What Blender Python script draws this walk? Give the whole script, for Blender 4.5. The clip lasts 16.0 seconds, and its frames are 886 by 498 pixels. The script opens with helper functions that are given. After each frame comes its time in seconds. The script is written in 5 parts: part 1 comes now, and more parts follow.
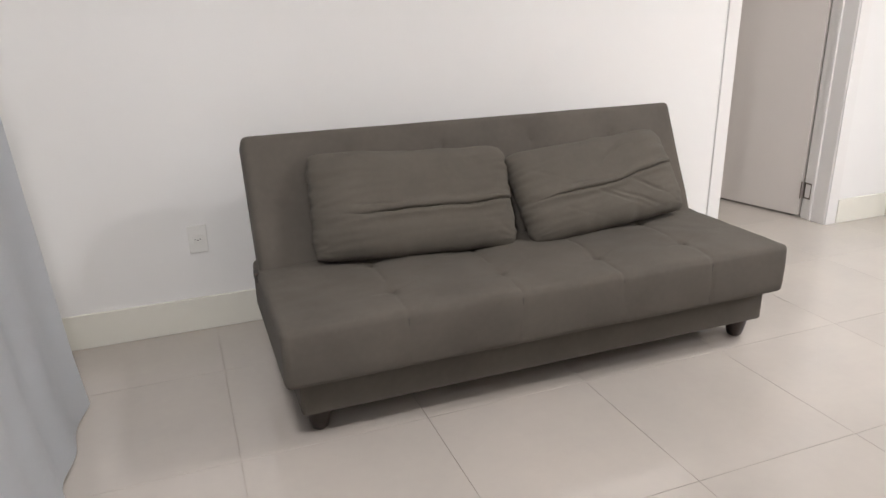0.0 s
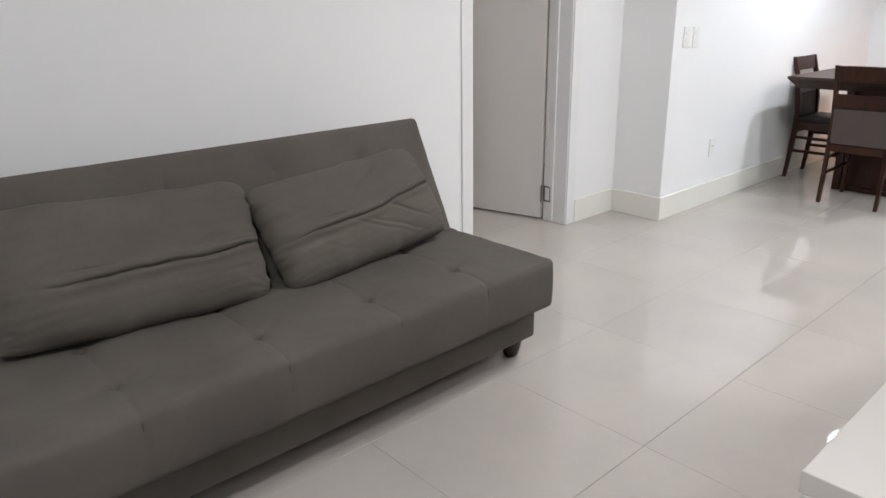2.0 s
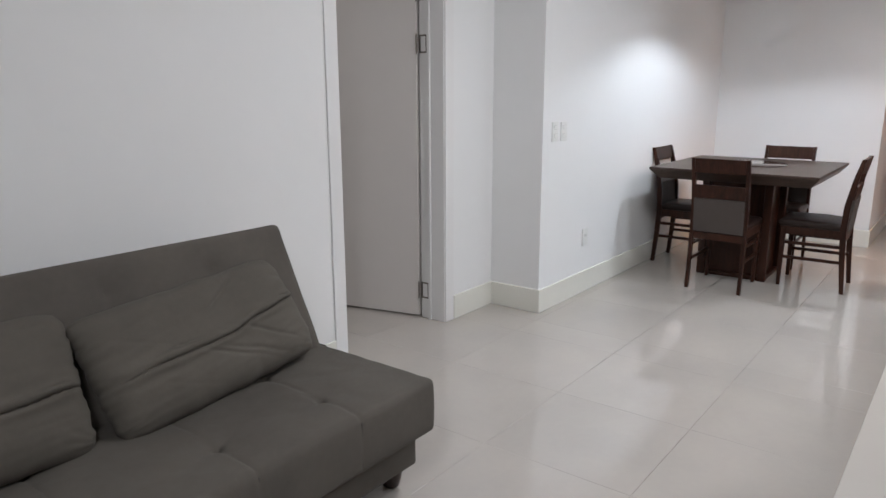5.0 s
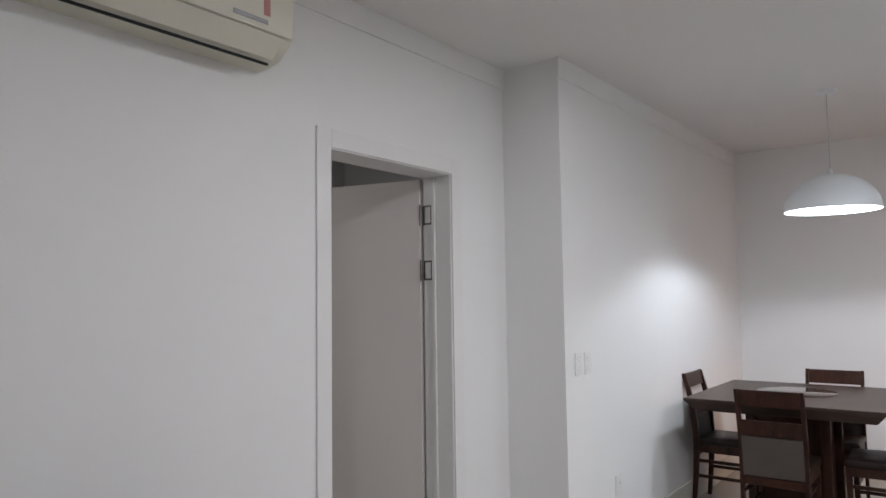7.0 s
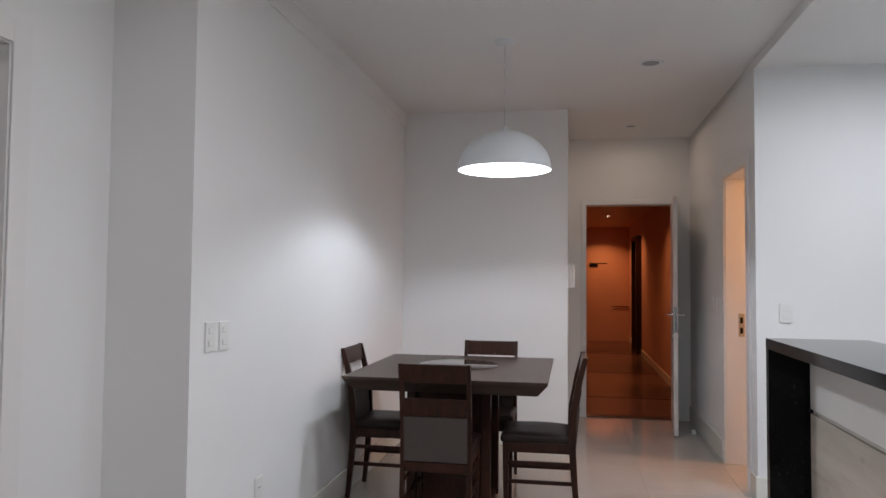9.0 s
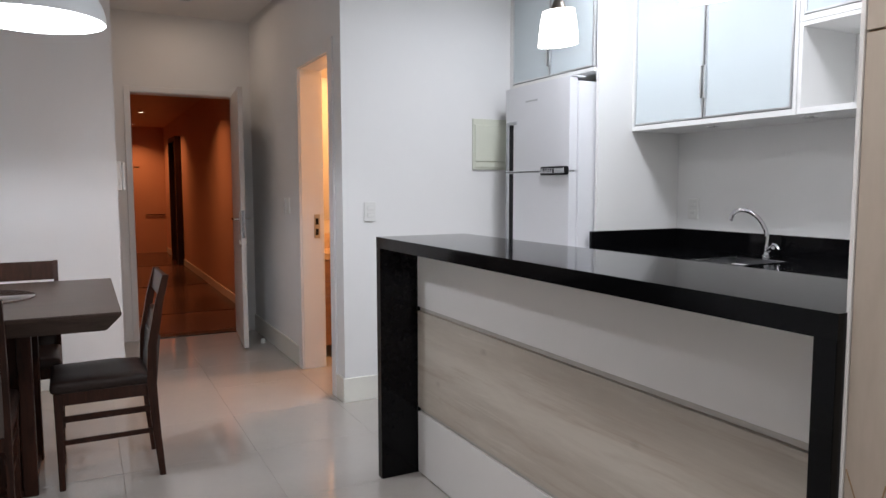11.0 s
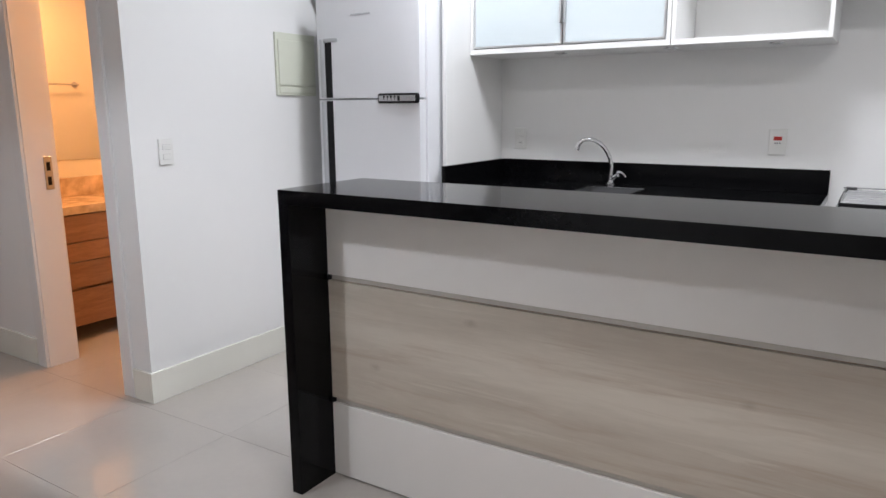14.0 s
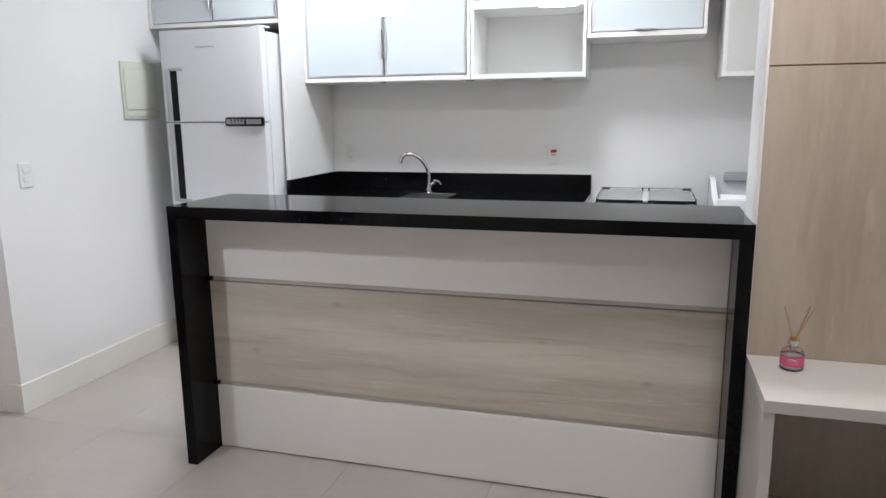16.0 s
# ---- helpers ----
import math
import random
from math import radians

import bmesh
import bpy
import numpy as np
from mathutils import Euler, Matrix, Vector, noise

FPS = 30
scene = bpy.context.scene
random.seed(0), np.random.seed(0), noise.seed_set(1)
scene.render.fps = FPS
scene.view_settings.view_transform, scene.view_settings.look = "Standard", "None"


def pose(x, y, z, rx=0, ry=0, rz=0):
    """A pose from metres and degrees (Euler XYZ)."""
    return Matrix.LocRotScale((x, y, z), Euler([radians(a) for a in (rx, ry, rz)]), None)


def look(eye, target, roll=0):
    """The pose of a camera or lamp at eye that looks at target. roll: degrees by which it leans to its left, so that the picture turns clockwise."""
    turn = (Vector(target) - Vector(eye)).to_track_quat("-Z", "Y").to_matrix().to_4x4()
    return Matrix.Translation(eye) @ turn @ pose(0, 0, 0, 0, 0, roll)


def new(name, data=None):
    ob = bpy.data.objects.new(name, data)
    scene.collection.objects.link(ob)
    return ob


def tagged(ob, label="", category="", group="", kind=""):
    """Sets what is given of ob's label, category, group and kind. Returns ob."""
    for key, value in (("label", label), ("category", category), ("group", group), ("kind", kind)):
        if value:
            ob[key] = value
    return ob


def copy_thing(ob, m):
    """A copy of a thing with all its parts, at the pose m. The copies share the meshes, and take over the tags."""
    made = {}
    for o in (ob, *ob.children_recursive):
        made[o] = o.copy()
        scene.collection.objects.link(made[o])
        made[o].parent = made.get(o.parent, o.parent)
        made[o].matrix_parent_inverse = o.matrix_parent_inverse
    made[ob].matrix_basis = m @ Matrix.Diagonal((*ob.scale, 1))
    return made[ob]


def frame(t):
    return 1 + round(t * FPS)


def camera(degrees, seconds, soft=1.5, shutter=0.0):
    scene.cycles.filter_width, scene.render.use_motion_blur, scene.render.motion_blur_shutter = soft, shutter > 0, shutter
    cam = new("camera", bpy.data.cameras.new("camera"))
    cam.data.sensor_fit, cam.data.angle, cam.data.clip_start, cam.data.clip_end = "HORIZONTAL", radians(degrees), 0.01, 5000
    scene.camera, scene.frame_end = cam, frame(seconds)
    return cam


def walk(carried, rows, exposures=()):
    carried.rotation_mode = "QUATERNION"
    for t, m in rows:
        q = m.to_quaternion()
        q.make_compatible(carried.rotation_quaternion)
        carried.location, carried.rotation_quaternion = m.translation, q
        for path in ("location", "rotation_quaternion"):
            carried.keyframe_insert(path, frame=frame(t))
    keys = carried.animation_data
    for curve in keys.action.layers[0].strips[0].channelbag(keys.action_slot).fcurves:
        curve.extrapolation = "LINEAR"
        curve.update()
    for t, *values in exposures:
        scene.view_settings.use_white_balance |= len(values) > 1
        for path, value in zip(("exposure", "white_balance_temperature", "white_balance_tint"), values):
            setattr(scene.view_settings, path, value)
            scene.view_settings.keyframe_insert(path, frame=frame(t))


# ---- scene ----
cam = camera(64.8, 16.0)
PATH = [
    (0, (-0.239, -0.072, 1.301), (0.423, 1.696, 0.638), -1.3),
    (0.5, (-0.163, -0.009, 1.303), (0.689, 1.674, 0.64), -1.0),
    (1, (-0.113, 0.051, 1.306), (0.893, 1.649, 0.648), -1.0),
    (1.5, (-0.101, 0.191, 1.297), (1.047, 1.692, 0.643), -1.0),
    (2, (-0.083, 0.27, 1.294), (1.188, 1.67, 0.644), -0.9),
    (2.5, (-0.073, 0.312, 1.299), (1.294, 1.619, 0.65), -0.7),
    (3, (-0.07, 0.344, 1.303), (1.367, 1.576, 0.656), -0.6),
    (5.5, (0.227, 0.488, 1.407), (1.794, 1.678, 1.045), -0.6),
    (6, (0.328, 0.658, 1.461), (1.912, 1.86, 1.245), -0.7),
    (6.5, (0.385, 0.725, 1.481), (1.976, 1.935, 1.533), -1.0),
    (7, (0.526, 0.782, 1.474), (2.109, 1.996, 1.615), -0.8),
    (7.5, (0.749, 0.842, 1.419), (2.334, 2.051, 1.575), -0.7),
    (8, (0.957, 0.903, 1.377), (2.629, 1.991, 1.522), -0.5),
    (8.5, (1.187, 1.014, 1.383), (3.031, 1.778, 1.494), 0.1),
    (9, (1.39, 1.101, 1.355), (3.355, 1.463, 1.438), 0.5),
    (9.5, (1.612, 1.163, 1.342), (3.609, 1.076, 1.393), 0.6),
    (10, (1.765, 1.253, 1.316), (3.71, 0.789, 1.322), 0.6),
    (12.5, (2.619, 1.462, 1.298), (4.03, 0.094, 0.927), -0.2),
    (13, (2.832, 1.579, 1.304), (4.063, 0.049, 0.922), -0.2),
    (13.5, (3.073, 1.688, 1.295), (4.191, 0.077, 0.902), -0.2),
    (14, (3.254, 1.839, 1.344), (4.297, 0.179, 0.948), -0.3),
    (14.5, (3.335, 2.048, 1.396), (4.3, 0.34, 1.006), -0.4),
    (15, (3.289, 2.221, 1.422), (4.113, 0.439, 1.041), -0.5),
    (15.5, (3.221, 2.398, 1.429), (3.903, 0.557, 1.047), -0.5),
    (16, (3.136, 2.487, 1.431), (3.686, 0.603, 1.048), -0.6),
]
EXPOSURES = [
    (0, 0.98, 6600, 12), (0.5, 0.95, 6440, 11), (1.0, 0.84, 6380, 10.5), (1.5, 0.72, 6280, 10), (3, 0.55, 6160, 10), (5.5, 0.14, 6080, 10), (7, -0.03, 6150, 11),
    (8.5, -0.20, 6250, 12), (9.5, -0.24, 6100, 12), (10, -0.26, 6120, 12), (12.5, 0.06, 6300, 12), (13.5, 0.02, 6280, 12), (14, 0.05, 6280, 12), (16, 0.05, 6330, 11),
]
walk(cam, [(t, look(eye, target, roll)) for t, eye, target, roll in PATH], EXPOSURES)

# ---- world, exposure and lamps ----
world = bpy.data.worlds.new("world")
scene.world = world
world.use_nodes = True
bg = world.node_tree.nodes["Background"]
bg.inputs["Color"].default_value = (0.02, 0.025, 0.04, 1)
bg.inputs["Strength"].default_value = 0.3


def lamp(name, kind, m, power, colour, size):
    data = bpy.data.lights.new(name, kind)
    data.energy, data.color = power, colour
    if kind == "AREA":
        data.shape, data.size = "DISK", size
    else:
        data.shadow_soft_size = size
    ob = new(name, data)
    ob.matrix_world = m
    return ob


def down(x, y, z):
    return pose(x, y, z)


COOL, KITCHEN, NEUTRAL, WARM, AMBER = (0.90, 0.95, 1.0), (0.95, 0.97, 1.0), (1.0, 0.98, 0.965), (1.0, 0.45, 0.17), (1.0, 0.40, 0.15)
lamp("living_light", "AREA", down(-0.45, 0.45, 2.71), 22, NEUTRAL, 0.36)
lamp("living_light", "AREA", down(2.75, 0.95, 2.71), 24, NEUTRAL, 0.36)
lamp("laundry_light", "AREA", down(1.9, -1.0, 2.65), 11, NEUTRAL, 0.30)
for lx in (3.65, 4.8):
    lamp("kitchen_light", "AREA", down(lx, -0.79, 2.64), 17.5, KITCHEN, 0.36)
lamp("dining_bulb", "POINT", pose(5.44, 1.485, 2.10), 38, COOL, 0.035)
lamp("bar_bulb", "POINT", pose(3.47, -0.195, 1.855), 8, NEUTRAL, 0.03)
lamp("bar_bulb", "POINT", pose(4.165, -0.21, 1.858), 8, NEUTRAL, 0.03)
lamp("bath_light", "AREA", down(6.75, -1.0, 2.45), 27, WARM, 0.30)
lamp("corridor_light", "AREA", down(10.6, 0.55, 2.46), 10, AMBER, 0.08).data.spread = radians(125)
lamp("corridor_light", "AREA", down(14.3, 0.45, 2.46), 10, AMBER, 0.08).data.spread = radians(125)
lamp("corridor_light", "AREA", down(16.6, 0.45, 2.46), 10, AMBER, 0.08).data.spread = radians(125)
# added fill that brightens the hall; the recessed spot there is unlit
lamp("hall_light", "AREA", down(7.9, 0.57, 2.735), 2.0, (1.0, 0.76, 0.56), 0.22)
# added fill for the dark bedroom, no known source
lamp("bedroom_light", "AREA", down(2.0, 4.3, 2.6), 6, (1.0, 0.92, 0.86), 0.30)


# ---- materials ----
def material(name, colour, rough=0.5, metal=0.0, vary=0.06, scale=6.0, bump=0.0, bump_scale=300.0, coat=0.0, random_tone=0.0,
             emit=None, strength=0.0, stain=None, sheen=0.0, rough_vary=0.0):
    m = bpy.data.materials.new(name)
    m.use_nodes = True
    nt = m.node_tree
    n, l = nt.nodes, nt.links
    b = n["Principled BSDF"]
    b.inputs["Roughness"].default_value = rough
    b.inputs["Metallic"].default_value = metal
    b.inputs["Coat Weight"].default_value = coat
    b.inputs["Sheen Weight"].default_value = sheen
    b.inputs["Base Color"].default_value = (*colour, 1)
    if emit:
        b.inputs["Emission Color"].default_value = (*emit, 1)
        b.inputs["Emission Strength"].default_value = strength
    co = n.new("ShaderNodeTexCoord")
    geo = n.new("ShaderNodeNewGeometry")
    if vary:
        big, small = n.new("ShaderNodeTexNoise"), n.new("ShaderNodeTexNoise")
        big.inputs["Scale"].default_value, big.inputs["Detail"].default_value = scale, 5
        small.inputs["Scale"].default_value, small.inputs["Detail"].default_value = scale * 14, 3
        l.new(geo.outputs["Position"], big.inputs["Vector"])
        l.new(geo.outputs["Position"], small.inputs["Vector"])
        mix = n.new("ShaderNodeMix")
        mix.data_type = "RGBA"
        mix.inputs["A"].default_value = (*[c * (1 - vary) for c in colour], 1)
        mix.inputs["B"].default_value = (*[min(1, c * (1 + vary)) for c in (stain or colour)], 1)
        add = n.new("ShaderNodeMath")
        add.operation = "MULTIPLY_ADD"
        add.inputs[1].default_value = 0.35
        l.new(small.outputs["Fac"], add.inputs[0])
        sub = n.new("ShaderNodeMath")
        sub.operation = "MULTIPLY_ADD"
        sub.inputs[1].default_value, sub.inputs[2].default_value = 1.6, -0.5
        l.new(big.outputs["Fac"], sub.inputs[0])
        l.new(sub.outputs[0], add.inputs[2])
        l.new(add.outputs[0], mix.inputs["Factor"])
        last = mix.outputs["Result"]
        if random_tone:
            info = n.new("ShaderNodeObjectInfo")
            hsv = n.new("ShaderNodeHueSaturation")
            ramp = n.new("ShaderNodeMapRange")
            ramp.inputs["To Min"].default_value, ramp.inputs["To Max"].default_value = 1 - random_tone, 1 + random_tone
            l.new(info.outputs["Random"], ramp.inputs["Value"])
            l.new(ramp.outputs["Result"], hsv.inputs["Value"])
            l.new(last, hsv.inputs["Color"])
            last = hsv.outputs["Color"]
        l.new(last, b.inputs["Base Color"])
        if rough_vary:
            rr = n.new("ShaderNodeMapRange")
            rr.inputs["From Min"].default_value, rr.inputs["From Max"].default_value = 0.3, 0.7
            rr.inputs["To Min"].default_value, rr.inputs["To Max"].default_value = rough - rough_vary, rough + rough_vary
            l.new(big.outputs["Fac"], rr.inputs["Value"])
            l.new(rr.outputs["Result"], b.inputs["Roughness"])
    if bump:
        fine = n.new("ShaderNodeTexNoise")
        fine.inputs["Scale"].default_value, fine.inputs["Detail"].default_value = bump_scale, 4
        l.new(geo.outputs["Position"], fine.inputs["Vector"])
        bp = n.new("ShaderNodeBump")
        bp.inputs["Strength"].default_value, bp.inputs["Distance"].default_value = bump, 0.002
        l.new(fine.outputs["Fac"], bp.inputs["Height"])
        l.new(bp.outputs["Normal"], b.inputs["Normal"])
    return m


def wood(name, dark, light, rough=0.4, along=(1, 12, 12), ring=3.0, coat=0.0, bump=0.15, blotch=0.5, knots=False, streak=None, swirl=0.8):
    """A grain that runs along the axis whose factor is smallest."""
    m = bpy.data.materials.new(name)
    m.use_nodes = True
    nt = m.node_tree
    n, l = nt.nodes, nt.links
    b = n["Principled BSDF"]
    b.inputs["Roughness"].default_value, b.inputs["Coat Weight"].default_value = rough, coat
    geo, mp = n.new("ShaderNodeNewGeometry"), n.new("ShaderNodeMapping")
    mp.inputs["Scale"].default_value = along
    l.new(geo.outputs["Position"], mp.inputs["Vector"])
    grain, patch, fibre = n.new("ShaderNodeTexNoise"), n.new("ShaderNodeTexNoise"), n.new("ShaderNodeTexNoise")
    grain.inputs["Scale"].default_value, grain.inputs["Detail"].default_value, grain.inputs["Distortion"].default_value = ring, 8, swirl
    grain.inputs["Roughness"].default_value = 0.65
    patch.inputs["Scale"].default_value, patch.inputs["Detail"].default_value = ring * 0.45, 3
    fibre.inputs["Scale"].default_value, fibre.inputs["Detail"].default_value = ring * 9, 3
    for t in (grain, patch, fibre):
        l.new(mp.outputs["Vector"], t.inputs["Vector"])
    a = n.new("ShaderNodeMath")
    a.operation = "MULTIPLY_ADD"
    a.inputs[1].default_value = blotch
    l.new(patch.outputs["Fac"], a.inputs[0])
    l.new(grain.outputs["Fac"], a.inputs[2])
    c = n.new("ShaderNodeMath")
    c.operation = "MULTIPLY_ADD"
    c.inputs[1].default_value = 0.26
    l.new(fibre.outputs["Fac"], c.inputs[0])
    l.new(a.outputs[0], c.inputs[2])
    mr = n.new("ShaderNodeMapRange")
    mid = 0.5 + blotch * 0.5 + 0.13
    mr.inputs["From Min"].default_value, mr.inputs["From Max"].default_value = mid - 0.24, mid + 0.24
    l.new(c.outputs[0], mr.inputs["Value"])
    fac = mr.outputs["Result"]
    mix = n.new("ShaderNodeMix")
    mix.data_type = "RGBA"
    mix.inputs["A"].default_value, mix.inputs["B"].default_value = (*dark, 1), (*light, 1)
    l.new(fac, mix.inputs["Factor"])
    last = mix.outputs["Result"]
    if streak:
        for col, size, low, high, off, amount in ((streak[0], 2.6, 0.54, 0.66, 3.0, 0.5), (streak[1], 5.5, 0.60, 0.66, 9.0, 0.3)):
            mp3, st = n.new("ShaderNodeMapping"), n.new("ShaderNodeTexNoise")
            mp3.inputs["Scale"].default_value = [c ** 1.25 for c in along]
            mp3.inputs["Location"].default_value = (off, off * 2, off * 0.7)
            l.new(geo.outputs["Position"], mp3.inputs["Vector"])
            l.new(mp3.outputs["Vector"], st.inputs["Vector"])
            st.inputs["Scale"].default_value, st.inputs["Detail"].default_value, st.inputs["Roughness"].default_value = size, 10, 0.62
            st.inputs["Distortion"].default_value = 0.5
            sr = n.new("ShaderNodeMapRange")
            sr.inputs["From Min"].default_value, sr.inputs["From Max"].default_value = low, high
            sr.inputs["To Max"].default_value = amount
            l.new(st.outputs["Fac"], sr.inputs["Value"])
            mx = n.new("ShaderNodeMix")
            mx.data_type = "RGBA"
            mx.inputs["B"].default_value = (*col, 1)
            l.new(sr.outputs["Result"], mx.inputs["Factor"])
            l.new(last, mx.inputs["A"])
            last = mx.outputs["Result"]
    if knots:
        sep, com = n.new("ShaderNodeSeparateXYZ"), n.new("ShaderNodeCombineXYZ")
        l.new(geo.outputs["Position"], sep.inputs["Vector"])
        squash, warp, fuzz = n.new("ShaderNodeMath"), n.new("ShaderNodeTexNoise"), n.new("ShaderNodeMath")
        squash.operation, squash.inputs[1].default_value = "MULTIPLY", 1.7
        warp.inputs["Scale"].default_value = 38
        fuzz.operation, fuzz.inputs[1].default_value = "MULTIPLY_ADD", 0.05
        l.new(geo.outputs["Position"], warp.inputs["Vector"])
        l.new(sep.outputs["X"], com.inputs["X"])
        l.new(sep.outputs["Z"], squash.inputs[0])
        l.new(squash.outputs[0], com.inputs["Y"])
        vo = n.new("ShaderNodeTexVoronoi")
        vo.voronoi_dimensions = "2D"
        vo.inputs["Scale"].default_value = 2.1
        l.new(com.outputs[0], vo.inputs["Vector"])
        l.new(warp.outputs["Fac"], fuzz.inputs[0])
        l.new(vo.outputs["Distance"], fuzz.inputs[2])
        kr = n.new("ShaderNodeMapRange")
        kr.inputs["From Min"].default_value, kr.inputs["From Max"].default_value = 0.035, 0.085
        kr.inputs["To Min"].default_value, kr.inputs["To Max"].default_value = 0.38, 0.0
        l.new(fuzz.outputs[0], kr.inputs["Value"])
        mk = n.new("ShaderNodeMix")
        mk.data_type = "RGBA"
        mk.inputs["B"].default_value = (0.25, 0.19, 0.14, 1)
        l.new(kr.outputs["Result"], mk.inputs["Factor"])
        l.new(last, mk.inputs["A"])
        last = mk.outputs["Result"]
    l.new(last, b.inputs["Base Color"])
    bp = n.new("ShaderNodeBump")
    bp.inputs["Strength"].default_value, bp.inputs["Distance"].default_value = bump, 0.001
    l.new(c.outputs[0], bp.inputs["Height"])
    l.new(bp.outputs["Normal"], b.inputs["Normal"])
    return m


PAINT = material("wall_paint", (0.80, 0.80, 0.795), 0.55, vary=0.02, scale=1.2, bump=0.12, bump_scale=260)
CEIL = material("ceiling_paint", (0.78, 0.77, 0.76), 0.75, vary=0.02, scale=1.0, bump=0.08, bump_scale=220)
TILE = material("porcelain_tile", (0.435, 0.405, 0.375), 0.05, vary=0.04, scale=2.2, random_tone=0.02, stain=(0.465, 0.425, 0.385), rough_vary=0.01)
TILE.node_tree.nodes["Principled BSDF"].inputs["IOR"].default_value = 1.6
GROUT = material("grout", (0.40, 0.355, 0.31), 0.8, vary=0.15, scale=9)
SKIRT = material("skirting_tile", (0.76, 0.75, 0.685), 0.22, vary=0.03, scale=3)
TRIM = material("satin_white_trim", (0.78, 0.775, 0.77), 0.32, vary=0.02, scale=2, bump=0.03)
DOOR = material("door_paint", (0.67, 0.638, 0.615), 0.38, vary=0.025, scale=1.5, bump=0.05, bump_scale=120)
SUEDE = material("grey_suede", (0.094, 0.083, 0.071), 0.95, vary=0.22, scale=3.2, bump=0.35, bump_scale=520)
CUSHION = material("grey_cushion_suede", (0.097, 0.086, 0.072), 0.95, vary=0.18, scale=4.5, bump=0.35, bump_scale=520)
PIPING = material("dark_grey_seam", (0.055, 0.05, 0.045), 0.95, vary=0.1)
ESPRESSO = material("espresso_wood_foot", (0.022, 0.011, 0.008), 0.28, vary=0.2, scale=20)
DARKWOOD = wood("dark_stained_wood", (0.012, 0.005, 0.0033), (0.050, 0.017, 0.009), 0.36, along=(9, 9, 1.2), ring=4)
TABLEWOOD = wood("grey_brown_table_wood", (0.032, 0.020, 0.015), (0.060, 0.040, 0.031), 0.36, along=(9, 1.2, 9), ring=4)
SEAT = material("brown_leatherette", (0.020, 0.012, 0.010), 0.42, vary=0.12, scale=12, bump=0.25, bump_scale=400)
BACKPAD = material("taupe_upholstery", (0.060, 0.047, 0.040), 0.7, vary=0.08, scale=12, bump=0.3, bump_scale=500)
for m in (DARKWOOD, TABLEWOOD, SEAT):
    m.node_tree.nodes["Principled BSDF"].inputs["Specular IOR Level"].default_value = 0.22
GRANITE = material("black_granite", (0.0035, 0.0035, 0.004), 0.09, vary=0.06, scale=60, rough_vary=0.01)
GRANITE.node_tree.nodes["Principled BSDF"].inputs["Specular IOR Level"].default_value = 0.13
LAMINATE = material("white_laminate", (0.82, 0.785, 0.75), 0.36, vary=0.02, scale=2)
CABINET = material("white_cabinet_laminate", (0.80, 0.80, 0.79), 0.34, vary=0.015, scale=2)
LIGHTWOOD = wood("bleached_oak_laminate", (0.47, 0.405, 0.335), (0.61, 0.545, 0.465), 0.45, along=(0.5, 4.4, 4.4), ring=2.4, bump=0.12, blotch=1.1, knots=True,
                 streak=((0.37, 0.27, 0.195), (0.70, 0.645, 0.56)), swirl=0.15)
PANELWOOD = wood("bleached_oak_panel", (0.375, 0.300, 0.235), (0.49, 0.412, 0.335), 0.45, along=(3.2, 3.2, 0.6), ring=2.2, bump=0.15, blotch=1.4,
                 streak=((0.33, 0.255, 0.19), (0.54, 0.465, 0.385)), swirl=0.3)
LACQUER = material("pale_lacquered_glass", (0.60, 0.665, 0.69), 0.03, vary=0.01)
LACQUER.node_tree.nodes["Principled BSDF"].inputs["Specular IOR Level"].default_value = 0.32
STRIP = material("beige_metal_strip", (0.50, 0.465, 0.42), 0.4, vary=0.02)
# darker copy of the steel, with the bowl's shade in its colour
SHADED_STEEL = material("shaded_brushed_steel", (0.10, 0.10, 0.105), 0.35, metal=1.0, vary=0.05)
ALU = material("brushed_aluminium", (0.70, 0.71, 0.72), 0.42, metal=1.0, vary=0.05, scale=30)
CHROME = material("chrome", (0.66, 0.66, 0.68), 0.10, metal=1.0, vary=0.02)
STEEL = material("stainless_steel", (0.40, 0.40, 0.41), 0.25, metal=1.0, vary=0.06, scale=20)
BRASS = material("aged_nickel", (0.50, 0.47, 0.43), 0.3, metal=1.0, vary=0.15, scale=60)
ENAMEL = material("white_enamel", (0.78, 0.79, 0.81), 0.2, vary=0.01, coat=0.3)
FRIDGE = material("fridge_white", (0.74, 0.75, 0.78), 0.28, vary=0.015, bump=0.12, bump_scale=700)
PLASTIC = material("white_plastic", (0.76, 0.76, 0.74), 0.35, vary=0.01)
CREAM = material("aged_cream_plastic", (0.70, 0.68, 0.58), 0.38, vary=0.03, scale=5)
FUSE = material("cream_fuse_cover", (0.66, 0.68, 0.58), 0.35, vary=0.02, scale=5)
BLACK = material("black_plastic", (0.004, 0.004, 0.005), 0.5, vary=0.1)
BLACK.node_tree.nodes["Principled BSDF"].inputs["Specular IOR Level"].default_value = 0.2
LIP = material("grey_handle_plastic", (0.42, 0.43, 0.45), 0.35, vary=0.02)
HINGE = material("dark_nickel", (0.20, 0.18, 0.16), 0.35, metal=1.0, vary=0.15, scale=60)
IRON = material("black_enamelled_iron", (0.015, 0.015, 0.016), 0.35, vary=0.2, scale=60)
GREY = material("grey_plastic", (0.28, 0.29, 0.30), 0.4, vary=0.05)
SHADE = material("white_lamp_metal", (0.72, 0.75, 0.77), 0.35, vary=0.01)
